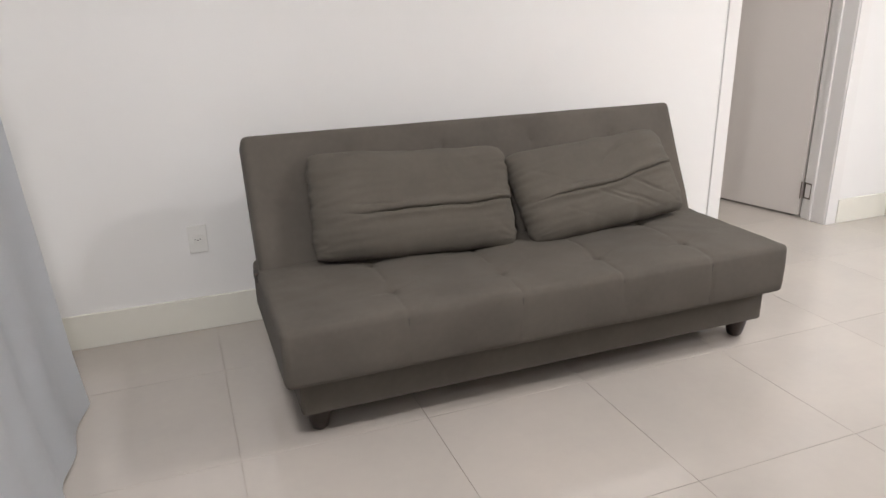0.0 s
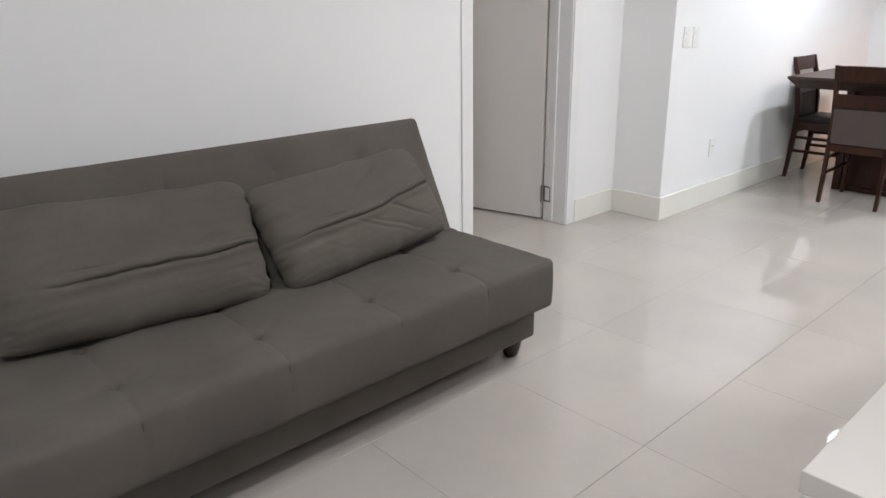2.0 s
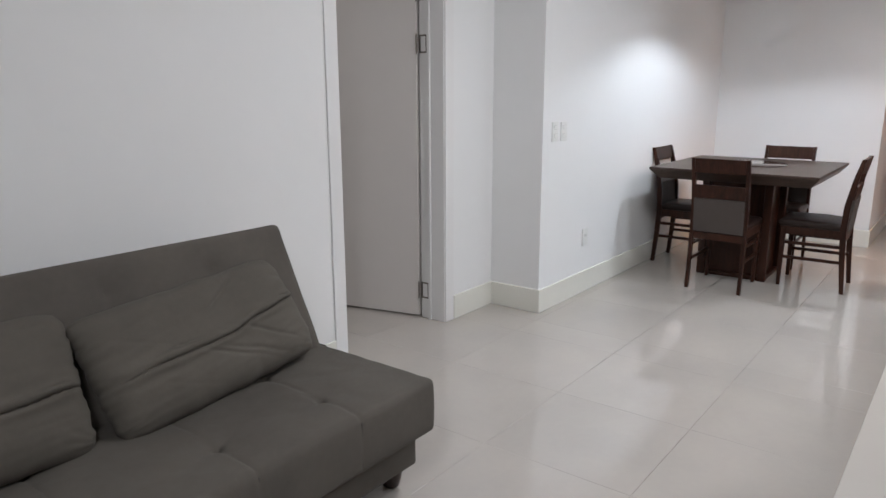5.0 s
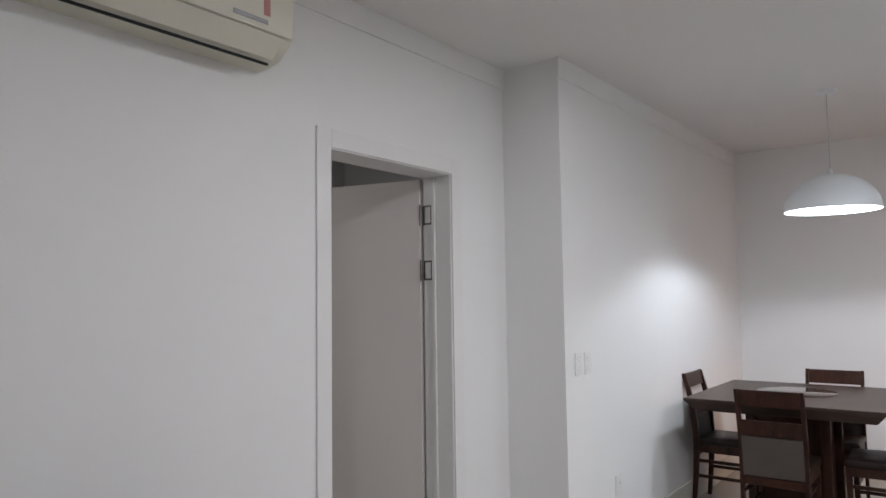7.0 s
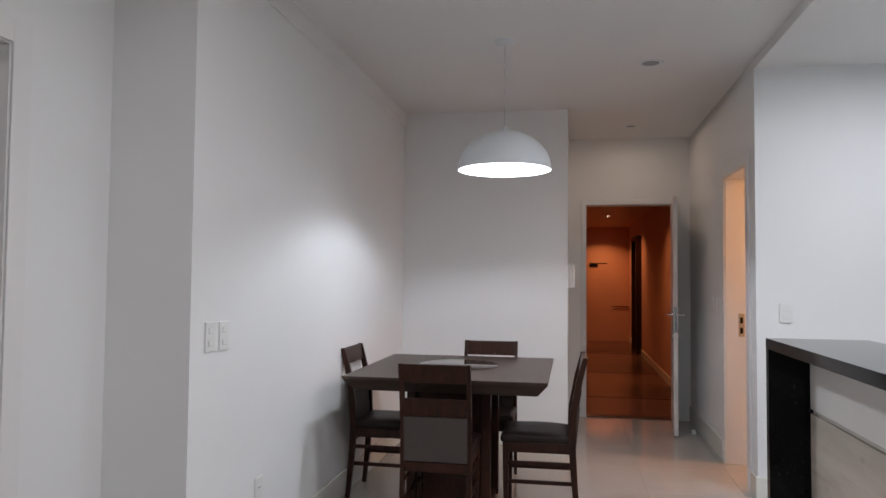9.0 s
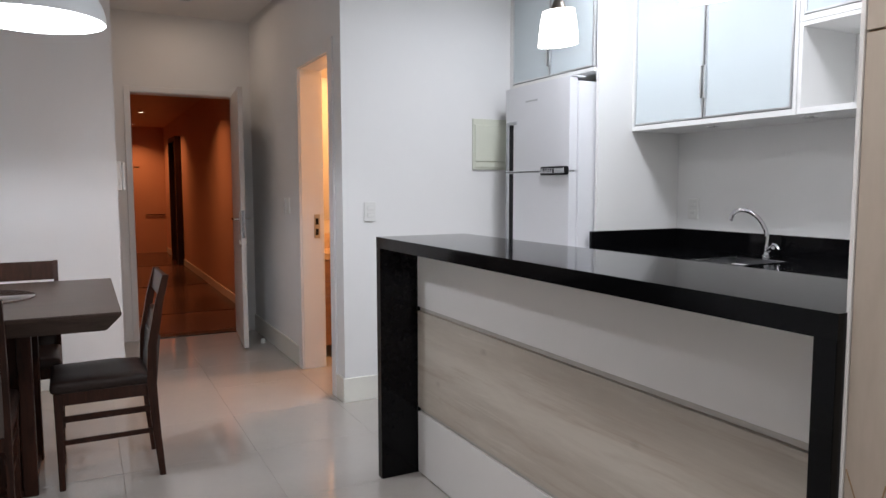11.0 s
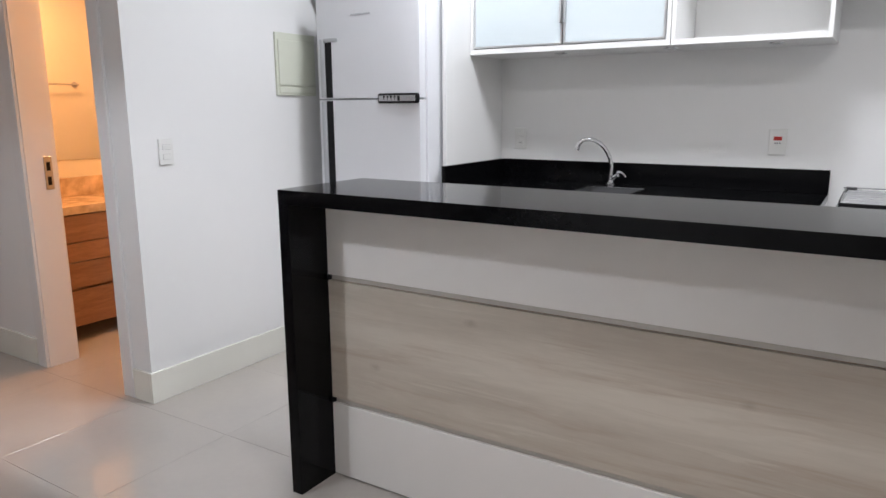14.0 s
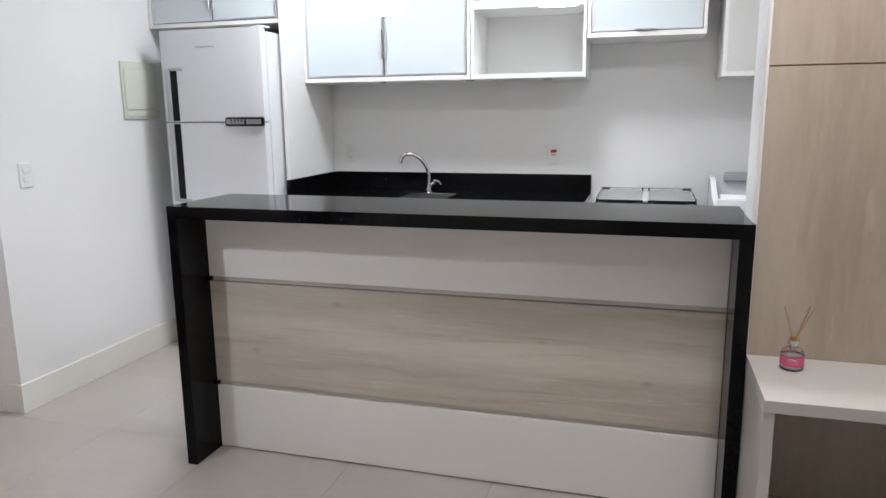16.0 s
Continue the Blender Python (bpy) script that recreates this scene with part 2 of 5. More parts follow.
# lining is given a glow in place of bulb light bouncing inside
SHADE_IN = material("glowing_lamp_inside", (0.9, 0.9, 0.9), 0.5, vary=0.01, emit=(0.95, 0.98, 1.0), strength=0.8)
OPAL = material("lit_opal_glass", (0.9, 0.88, 0.84), 0.3, vary=0.0, emit=(1.0, 0.93, 0.84), strength=5.0)
DISC = material("lit_lamp_disc", (0.9, 0.9, 0.9), 0.4, vary=0.0, emit=(1.0, 0.97, 0.94), strength=6)
SPOTLIT = material("lit_warm_spot", (0.9, 0.9, 0.9), 0.4, vary=0.0, emit=(1.0, 0.80, 0.62), strength=5)
CORD = material("pale_cord", (0.55, 0.55, 0.54), 0.5, vary=0.02)
SHEER = material("sheer_curtain_cloth", (0.76, 0.79, 0.83), 0.9, vary=0.03, scale=3, bump=0.1, bump_scale=600, sheen=0.2)
CORRWALL = material("terracotta_corridor_wall", (0.62, 0.36, 0.24), 0.5, vary=0.05, scale=1.5)
CORRFLOOR = wood("corridor_floor_planks", (0.06, 0.03, 0.022), (0.14, 0.07, 0.05), 0.25, along=(1, 7, 7), ring=2)
BATHWALL = material("bathroom_wall_tile", (0.76, 0.70, 0.54), 0.3, vary=0.03, scale=2)
BATHSTONE = material("honey_marble", (0.52, 0.36, 0.20), 0.2, vary=0.3, scale=14, stain=(0.66, 0.50, 0.32))
VANITY = wood("honey_vanity_wood", (0.21, 0.10, 0.05), (0.36, 0.19, 0.10), 0.4, along=(9, 1.2, 9), ring=3)
MIRROR = material("mirror_silver", (0.9, 0.9, 0.9), 0.02, metal=1.0, vary=0.0)
RED = material("red_display", (0.55, 0.03, 0.02), 0.3, vary=0.0)
PINK = material("pink_paper_label", (0.56, 0.09, 0.19), 0.6, vary=0.05, scale=40)
LIQUID = material("pale_diffuser_liquid", (0.80, 0.74, 0.76), 0.15, vary=0.02)
REED = material("rattan_reed", (0.30, 0.19, 0.10), 0.8, vary=0.2, scale=60)
AMBERCAP = material("amber_stopper", (0.35, 0.16, 0.05), 0.5, vary=0.1)
RIBBON = material("ribbon_red", (0.48, 0.22, 0.21), 0.6, vary=0.05)


def clear_glass(name, colour=(1, 1, 1), rough=0.02):
    m = bpy.data.materials.new(name)
    m.use_nodes = True
    b = m.node_tree.nodes["Principled BSDF"]
    b.inputs["Base Color"].default_value = (*colour, 1)
    b.inputs["Transmission Weight"].default_value = 1.0
    b.inputs["Roughness"].default_value, b.inputs["IOR"].default_value = rough, 1.45
    return m


GLASS = clear_glass("clear_glass")
# opaque pale colour stands for the white wall mirrored in the glass
LID = material("painted_reflection_glass", (0.55, 0.56, 0.57), 0.08, vary=0.05)
SMOKED = material("grey_turntable_glass", (0.07, 0.055, 0.048), 0.06, vary=0.02)


# ---- mesh helpers ----
def mesh_of(name, bm, mat, smooth=False):
    bmesh.ops.recalc_face_normals(bm, faces=bm.faces)
    me = bpy.data.meshes.new(name)
    bm.to_mesh(me)
    bm.free()
    for m in (mat if isinstance(mat, (list, tuple)) else [mat]):
        me.materials.append(m)
    if smooth:
        for p in me.polygons:
            p.use_smooth = True
        me.set_sharp_from_angle(angle=radians(38))
    return me


def part(name, bm, mat, parent=None, label="", smooth=False, kind="", group="", category=""):
    ob = new(name, mesh_of(name, bm, mat, smooth))
    if parent is not None:
        ob.parent = parent
    return tagged(ob, label=label, kind=kind, group=group, category=category)


def thing(name, at, label, category, group="", rz=0):
    ob = new(name)
    ob.empty_display_size = 0.1
    ob.matrix_world = pose(*at, 0, 0, rz)
    return tagged(ob, label=label, category=category, group=group)


def box(bm, x0, x1, y0, y1, z0, z1, r=0.0, seg=2):
    made = bmesh.ops.create_cube(bm, size=1.0, matrix=Matrix.Translation(((x0 + x1) / 2, (y0 + y1) / 2, (z0 + z1) / 2)) @ Matrix.Diagonal((x1 - x0, y1 - y0, z1 - z0, 1)))
    vs = set(made["verts"])
    if r:
        es = [e for e in bm.edges if e.verts[0] in vs and e.verts[1] in vs]
        bmesh.ops.bevel(bm, geom=es, offset=r, segments=seg, profile=0.5, affect="EDGES")
    return bm


def boxed(*dims, r=0.0, seg=2):
    return box(bmesh.new(), *dims, r=r, seg=seg)


def rod(bm, a, b, r1, r2=None, n=12, caps=True):
    a, b = Vector(a), Vector(b)
    d = b - a
    m = Matrix.Translation((a + b) / 2) @ d.to_track_quat("Z", "Y").to_matrix().to_4x4()
    bmesh.ops.create_cone(bm, cap_ends=caps, segments=n, radius1=r1, radius2=r1 if r2 is None else r2, depth=d.length, matrix=m)
    return bm


def tube(bm, pts, r, n=10):
    pts = [Vector(p) for p in pts]
    rings = []
    up = Vector((0.13, 0.21, 0.97)).normalized()
    for i, p in enumerate(pts):
        d = (pts[min(i + 1, len(pts) - 1)] - pts[max(i - 1, 0)]).normalized()
        s = d.cross(up)
        if s.length < 0.05:
            s = d.cross(Vector((1, 0, 0)))
        s.normalize()
        u = s.cross(d).normalized()
        rings.append([bm.verts.new(p + (s * math.cos(k * math.tau / n) + u * math.sin(k * math.tau / n)) * r) for k in range(n)])
    for a, b in zip(rings, rings[1:]):
        for k in range(n):
            bm.faces.new((a[k], a[(k + 1) % n], b[(k + 1) % n], b[k]))
    bm.faces.new(rings[0])
    bm.faces.new(rings[-1])
    return bm


def lathe(bm, profile, centre=(0, 0, 0), n=40, close=False):
    """Turns (radius, height) pairs round the z axis."""
    c = Vector(centre)
    rings = []
    for r, z in profile:
        if r < 1e-5:
            rings.append([bm.verts.new(c + Vector((0, 0, z)))])
        else:
            rings.append([bm.verts.new(c + Vector((r * math.cos(k * math.tau / n), r * math.sin(k * math.tau / n), z))) for k in range(n)])
    pairs = list(zip(rings, rings[1:])) + ([(rings[-1], rings[0])] if close else [])
    for a, b in pairs:
        for k in range(n):
            q = [a[k % len(a)], a[(k + 1) % len(a)], b[(k + 1) % len(b)], b[k % len(b)]]
            q = list(dict.fromkeys(q))
            if len(q) > 2:
                bm.faces.new(q)
    return bm


def taper(bm, x0, x1, y0, y1, z0, z1, f, r=0.004):
    """A leg that narrows to the factor f at its foot."""
    made = bmesh.ops.create_cube(bm, size=1.0, matrix=Matrix.Translation(((x0 + x1) / 2, (y0 + y1) / 2, (z0 + z1) / 2)) @ Matrix.Diagonal((x1 - x0, y1 - y0, z1 - z0, 1)))
    cx, cy = (x0 + x1) / 2, (y0 + y1) / 2
    for v in made["verts"]:
        if v.co.z < (z0 + z1) / 2:
            v.co.x, v.co.y = cx + (v.co.x - cx) * f, cy + (v.co.y - cy) * f
    vs = set(made["verts"])
    bmesh.ops.bevel(bm, geom=[e for e in bm.edges if e.verts[0] in vs and e.verts[1] in vs], offset=r, segments=1, affect="EDGES")
    return bm


def structure(name, bm, mat, parent=None, label="", smooth=False):
    return part(name, bm, mat, parent, label=label, smooth=smooth, kind="structure")


# ---- the large structure ----
H, HK = 2.75, 2.69
floor = structure("floor", boxed(-1.0, 8.64, -2.0, 6.2, -0.12, -0.004), GROUT, label="pale polished porcelain floor tiles with thin joints")
structure("corridor_floor", boxed(8.64, 18.0, -0.4, 3.0, -0.12, 0.0), CORRFLOOR, label="reddish-brown glossy corridor floor beyond the entrance door")
structure("ceiling", boxed(-1.0, 8.64, -0.03, 6.2, H, H + 0.1), CEIL, label="smooth white painted ceiling of the living and dining room")
structure("ceiling_south", boxed(-1.0, 0.60, -1.2, -0.03, H, H + 0.1), CEIL)
structure("kitchen_ceiling", boxed(0.60, 8.64, -2.0, -0.03, HK, H + 0.1), CEIL, label="lower white plaster ceiling over the kitchen")
structure("corridor_ceiling", boxed(8.64, 18.0, -0.4, 3.0, 2.5, 2.6), CORRWALL)

# the sofa wall with the bedroom opening
T = 0.17
Y0 = 2.86
wall = structure("wall_sofa", boxed(-1.0, 2.47, Y0, Y0 + T, 0, H), PAINT, label="plain white painted wall behind the sofa")
structure("wall_sofa_lintel", boxed(2.47, 3.32, Y0, Y0 + T, 2.12, H), PAINT)
structure("wall_sofa_end", boxed(3.32, 3.80, Y0, Y0 + T, 0, H), PAINT)
structure("wall_pier", boxed(3.80, 7.16, 2.505, Y0 + T, 0, H), PAINT, label="white painted wall beside the dining table")
structure("wall_dining", boxed(7.16, 8.476, 1.13, Y0 + T, 0, H), PAINT, label="white painted wall behind the dining table")
structure("wall_west", boxed(-1.0, -0.85, -1.2, Y0, 0, H), PAINT)
structure("wall_south_west", boxed(-1.0, 0.60, -1.2, -1.05, 0, H), PAINT)
structure("wall_return", boxed(0.45, 0.60, -2.0, 0.14, 0, H), PAINT)
structure("wall_tv", boxed(0.60, 2.81, -0.05, 0.14, 0, H), PAINT, label="white wall end carrying the oak panel beside the bar")
structure("wall_kitchen", boxed(0.60, 8.64, -2.0, -1.83, 0, H), PAINT, label="white kitchen wall behind the sink")
structure("wall_kitchen_east", boxed(6.025, 6.17, -1.83, -0.03, 0, H), PAINT, label="white wall carrying the fuse cover")
structure("wall_hall_lintel", boxed(6.215, 6.925, -0.18, -0.03, 2.13, H), PAINT)
structure("wall_hall_near", boxed(6.17, 6.215, -0.18, -0.03, 0, H), PAINT)
structure("wall_hall", boxed(6.925, 8.476, -0.18, -0.03, 0, H), PAINT, label="white painted wall of the entrance hall")
structure("wall_entry_north", boxed(8.476, 8.62, 0.975, Y0 + T, 0, H), PAINT)
structure("wall_entry_south", boxed(8.476, 8.62, -2.0, 0.105, 0, H), PAINT)
structure("wall_entry_lintel", boxed(8.476, 8.62, 0.105, 0.975, 2.11, H), PAINT)
structure("wall_bath_east", boxed(7.62, 7.75, -1.83, -0.18, 0, H), BATHWALL)
structure("wall_bath_west", boxed(6.17, 6.18, -1.83, -0.18, 0, H), BATHWALL)
structure("wall_bedroom_north", boxed(0.5, 4.8, 5.6, 5.75, 0, H), PAINT)
structure("wall_bedroom_east", boxed(4.65, 4.8, Y0 + T, 5.6, 0, H), PAINT)
structure("wall_bedroom_west", boxed(0.5, 0.65, Y0 + T, 5.6, 0, H), PAINT)
structure("corridor_wall_south", boxed(8.62, 18.0, -0.30, -0.15, 0, 2.5), CORRWALL, label="terracotta corridor wall in warm light")
structure("corridor_wall_north", boxed(8.62, 18.0, 1.75, 1.9, 0, 2.5), CORRWALL)
structure("corridor_wall_end", boxed(17.2, 17.35, -0.15, 1.75, 0, 2.5), CORRWALL)
structure("corridor_skirting", boxed(8.7, 17.2, -0.15, -0.135, 0.0, 0.10, r=0.002), SKIRT)

# a flush plaster band under the ceiling
structure("cornice_sofa", boxed(-0.85, 3.80, Y0 - 0.012, Y0, 2.64, H), PAINT, label="shallow plaster band under the ceiling")
structure("cornice_pier", boxed(3.788, 7.16, 2.493, 2.505, 2.64, H), PAINT, label="shallow plaster band under the ceiling")

# skirting
SH = 0.148


def skirting(x0, x1, y0, y1):
    bm = boxed(x0, x1, y0, y1, 0, SH, r=0.002, seg=1)
    structure("baseboard", bm, SKIRT, label="cream porcelain skirting board")


skirting(-0.85, 2.405, Y0 - 0.012, Y0)
skirting(3.385, 3.80, Y0 - 0.012, Y0)
skirting(3.787, 3.80, 2.492, Y0 - 0.012)
skirting(3.80, 7.147, 2.492, 2.505)
skirting(7.147, 7.16, 1.117, 2.492)
skirting(7.16, 8.40, 1.117, 1.13)
skirting(6.012, 6.025, -1.83, -0.017)
skirting(6.025, 6.152, -0.03, -0.017)
skirting(6.99, 8.476, -0.03, -0.017)


def door_lining(name, axis, a0, a1, top, f0, f1, width=0.085, proud=0.014, face_in=True):
    """Jambs, head and casings of an opening from a0 to a1, through a wall from f0 to f1."""
    root = tagged(new(name), label="white satin-painted door frame with flat casings", kind="structure")

    def put(n, u0, u1, v0, v1, z0, z1, r=0.002):
        dims = (u0, u1, v0, v1, z0, z1) if axis == "x" else (v0, v1, u0, u1, z0, z1)
        part(n, boxed(*dims, r=r, seg=1), TRIM, root)
    j = 0.022
    put("jamb", a0 - j, a0, f0, f1, 0, top)
    put("jamb", a1, a1 + j, f0, f1, 0, top)
    put("head", a0 - j, a1 + j, f0, f1, top, top + j)
    for face, s in ((f0, -1), (f1, 1)):
        v = sorted((face, face + s * proud))
        put("casing", a0 - width, a0 - 0.006, *v, 0, top + width)
        put("casing", a1 + 0.006, a1 + width, *v, 0, top + width)
        put("casing_head", a0 - 0.006, a1 + 0.006, *v, top + 0.006, top + width)
    return root


frame_1 = door_lining("door_frame_1", "x", 2.492, 3.298, 2.09, Y0, Y0 + T, proud=0.009)
part("stop", boxed(3.286, 3.298, Y0 + 0.093, Y0 + 0.111, 0, 2.09, r=0.001, seg=1), TRIM, frame_1)
door_lining("door_frame_2", "x", 6.24, 6.90, 2.115, -0.18, -0.03)
door_lining("door_frame_3", "y", 0.125, 0.955, 2.09, 8.476, 8.62, width=0.05)


def handle_set(parent, x, z, side, mat=CHROME):
    """A lever on a long plate, on the face of a leaf that lies along x."""
    y = side * 0.019
    part("plate", boxed(x - 0.02, x + 0.02, *sorted((y, y + side * 0.005)), z - 0.09, z + 0.09, r=0.002), mat, parent, "chrome lock plate")
    bm = bmesh.new()
    tube(bm, [(x, y, z + 0.03), (x, y + side * 0.045, z + 0.03), (x - 0.02, y + side * 0.052, z + 0.03), (x - 0.11, y + side * 0.052, z + 0.03)], 0.008)
    part("handle", bm, mat, parent, "chrome lever handle", smooth=True)


def framed(x0, x1, y0, y1, z0, z1, w=0.011):
    """A hinge leaf whose middle is painted over: only its rim shows."""
    bm = bmesh.new()
    for d in ((y0, y1, z0, z0 + w), (y0, y1, z1 - w, z1), (y0, y0 + w, z0 + w, z1 - w), (y1 - w, y1, z0 + w, z1 - w)):
        box(bm, x0, x1, *d)
    return bm


def door_leaf(name, at, rz, width, height, mat, label, thick=0.036):
    root = tagged(new(name), label=label, category="door", kind="structure")
    root.matrix_world = pose(*at, 0, 0, rz)
    part("leaf", boxed(0.0015, width, -thick / 2, thick / 2, 0.014, height, r=0.002, seg=1), mat, root)
    handle_set(root, width - 0.07, 1.02, 1)
    handle_set(root, width - 0.07, 1.02, -1)
    return root


bed_door = door_leaf("door_1", (3.300, 3.045, 0), 104, 0.80, 2.085, DOOR, "smooth greyish-white bedroom door, standing wide open")
for z in (0.175, 1.617, 1.90):
    bm = rod(bmesh.new(), (-0.001, 0.021, z - 0.05), (-0.001, 0.021, z + 0.05), 0.0042)
    rod(bm, (-0.001, 0.021, z - 0.056), (-0.001, 0.021, z - 0.05), 0.0026)
    rod(bm, (-0.001, 0.021, z + 0.05), (-0.001, 0.021, z + 0.056), 0.0026)
    part("hinge", bm, HINGE, bed_door, "dark nickel butt hinge", smooth=True)
    part("hinge_plate", framed(3.2955, 3.2978, 2.976, 3.032, z - 0.05, z + 0.05, 0.009), HINGE, frame_1, "dark nickel hinge leaf")
entry_door = door_leaf("door_2", (8.462, 0.135, 0), 174, 0.755, 2.085, DOOR, "white entrance door standing open with chrome lever and deadlock", 0.038)
bm = bmesh.new()
for s in (-1, 1):
    rod(bm, (0.69, s * 0.019, 0.86), (0.69, s * 0.030, 0.86), 0.026, n=20)
part("deadlock", bm, BRASS, entry_door, "dark round deadlock", smooth=True)
part("lock_strip", boxed(0.7545, 0.7565, -0.012, 0.012, 0.90, 1.12), STEEL, entry_door, "steel lock strip on the edge")
bm = rod(bmesh.new(), (7.90, 0.04, 0.0), (7.90, 0.04, 0.035), 0.018, n=16)
part("door_stop", bm, PLASTIC, None, "small white round door stop on the floor", smooth=True, category="door stop")
bm = boxed(6.896, 6.8995, -0.16, -0.118, 0.94, 1.11, r=0.001, seg=1)
strike = part("strike_plate", bm, BRASS, bpy.data.objects["door_frame_2"], "bronze strike plate in the door jamb")
for z in (0.985, 1.06):
    part("strike_hole", boxed(6.8945, 6.8959, -0.149, -0.129, z - 0.022, z + 0.022), BLACK, strike)
part("threshold", boxed(8.476, 8.62, 0.13, 0.95, 0.0, 0.008, r=0.002, seg=1), ESPRESSO, bpy.data.objects["door_frame_3"], "dark stone threshold")

# ---- ceiling fixtures ----
def pendant_dome():
    x, y = 5.44, 1.487
    t = thing("pendant_lamp", (x, y, 1.99), "large white metal dome pendant lamp, lit, above the dining table", "lamp")
    R, hgt, th = 0.272, 0.225, 0.004
    outer = [(R * math.cos(a), hgt * math.sin(a)) for a in [i * math.pi / 2 / 16 for i in range(17)]]
    inner = [((R - th) * math.cos(a), (hgt - th) * math.sin(a)) for a in [i * math.pi / 2 / 16 for i in range(17)]]
    outer[-1] = (0.012, hgt)
    inner[-1] = (0.012, hgt - th)
    part("shade", lathe(bmesh.new(), [(R, -0.004)] + outer, n=56), SHADE, t, "white outer dome", smooth=True)
    part("shade_lining", lathe(bmesh.new(), [(R, -0.004), (R - th, -0.004)] + inner, n=56), SHADE_IN, t, "white dome inside with an added glow", smooth=True)
    part("collar", rod(bmesh.new(), (0, 0, hgt - 0.004), (0, 0, hgt + 0.03), 0.022, 0.012, n=20), SHADE, t, smooth=True)
    part("bulb", lathe(bmesh.new(), [(0.0, 0.155), (0.02, 0.158), (0.022, 0.18), (0.02, 0.215), (0.0, 0.216)], n=20), DISC, t, "lit bulb", smooth=True)
    part("cord", rod(bmesh.new(), (0, 0, hgt + 0.03), (0, 0, H - 1.99 - 0.02), 0.0028, n=8), CORD, t, "thin grey cord", smooth=True)
    part("ceiling_rose", lathe(bmesh.new(), [(0.0, H - 1.99 - 0.026), (0.05, H - 1.99 - 0.024), (0.06, H - 1.99 - 0.016), (0.062, H - 1.99)], n=36), SHADE, t, "flat round ceiling rose", smooth=True)
    return t


pendant_dome()


def bar_pendant():
    z = 1.808
    t = thing("bar_pendant", (3.47, -0.195, z), "small tapered opal glass pendant lamp, lit, above the bar top", "lamp", "bar pendants")
    prof = [(0.072, 0.0), (0.069, 0.042), (0.064, 0.085), (0.057, 0.122), (0.024, 0.126)]
    inner = [(r - 0.003, h) for r, h in reversed(prof[:-1])]
    part("shade", lathe(bmesh.new(), prof + inner, n=40, close=True), OPAL, t, "glowing opal glass shade", smooth=True)
    skew = Matrix.Identity(4)
    skew[2][1] = -0.11
    t.children[-1].data.transform(skew)
    part("cap", lathe(bmesh.new(), [(0.028, 0.125), (0.026, 0.135), (0.018, 0.155), (0.008, 0.166), (0.0, 0.167)], n=28), HINGE, t, "dark nickel cap", smooth=True)
    part("cord", rod(bmesh.new(), (0, 0, 0.165), (0, 0, HK - z - 0.012), 0.0022, n=8), CORD, t, "thin white cord", smooth=True)
    part("ceiling_rose", lathe(bmesh.new(), [(0.0, HK - z - 0.02), (0.045, HK - z - 0.018), (0.05, HK - z)], n=28), CHROME, t, "round ceiling rose", smooth=True)
    return t


lampb = bar_pendant()
copy_thing(lampb, pose(4.165, -0.21, 1.810))


def panel_lamp(name, x, y, z, r, label):
    t = thing(name, (x, y, z), label, "lamp")
    part("lamp_ring", lathe(bmesh.new(), [(r, -0.03), (r + 0.015, -0.03), (r + 0.018, 0.0), (r, 0.0)], n=40, close=True), PLASTIC, t, smooth=True)
    part("diffuser", lathe(bmesh.new(), [(0.0, -0.026), (r, -0.026), (r, -0.020), (0.0, -0.020)], n=40), DISC, t, "glowing white diffuser")
    return t


for x, y in ((-0.45, 0.45), (2.75, 0.95)):
    panel_lamp("ceiling_lamp", x, y, H, 0.19, "round white ceiling lamp, lit, in the living room")
panel_lamp("ceiling_lamp", 1.9, -1.0, HK, 0.15, "round white ceiling lamp, lit, in the laundry corner")
for x in (3.65, 4.8):
    panel_lamp("ceiling_lamp", x, -0.79, HK, 0.18, "round white ceiling lamp, lit, in the kitchen")
# unseen fixture, added to go with the bedroom fill
panel_lamp("ceiling_lamp", 2.0, 4.3, H, 0.15, "unseen ceiling lamp added to fill the bedroom")
panel_lamp("ceiling_lamp", 6.85, -1.1, HK, 0.14, "round ceiling lamp, lit warm, in the bathroom")


def downlight(x, y, z, r, lit, label):
    t = thing("downlight", (x, y, z), label, "lamp", "recessed spots")
    part("bezel", lathe(bmesh.new(), [(r * 0.72, -0.002), (r, -0.006), (r + 0.006, 0.0), (r * 0.72, 0.012)], n=32, close=True), SHADE, t, smooth=True)
    part("lens", lathe(bmesh.new(), [(0.0, -0.001), (r * 0.74, -0.001), (r * 0.74, 0.0), (0.0, 0.0)], n=32), SPOTLIT if lit else GREY, t)


downlight(6.0, 0.60, H, 0.075, False, "unlit round recessed ceiling spot with a pale rim")
downlight(7.9, 0.57, H, 0.055, False, "small unlit round recessed ceiling spot in the hall")
for x in (10.6, 14.3, 16.6):
    downlight(x, 0.45, 2.5, 0.05, True, "lit warm recessed spot in the corridor ceiling")

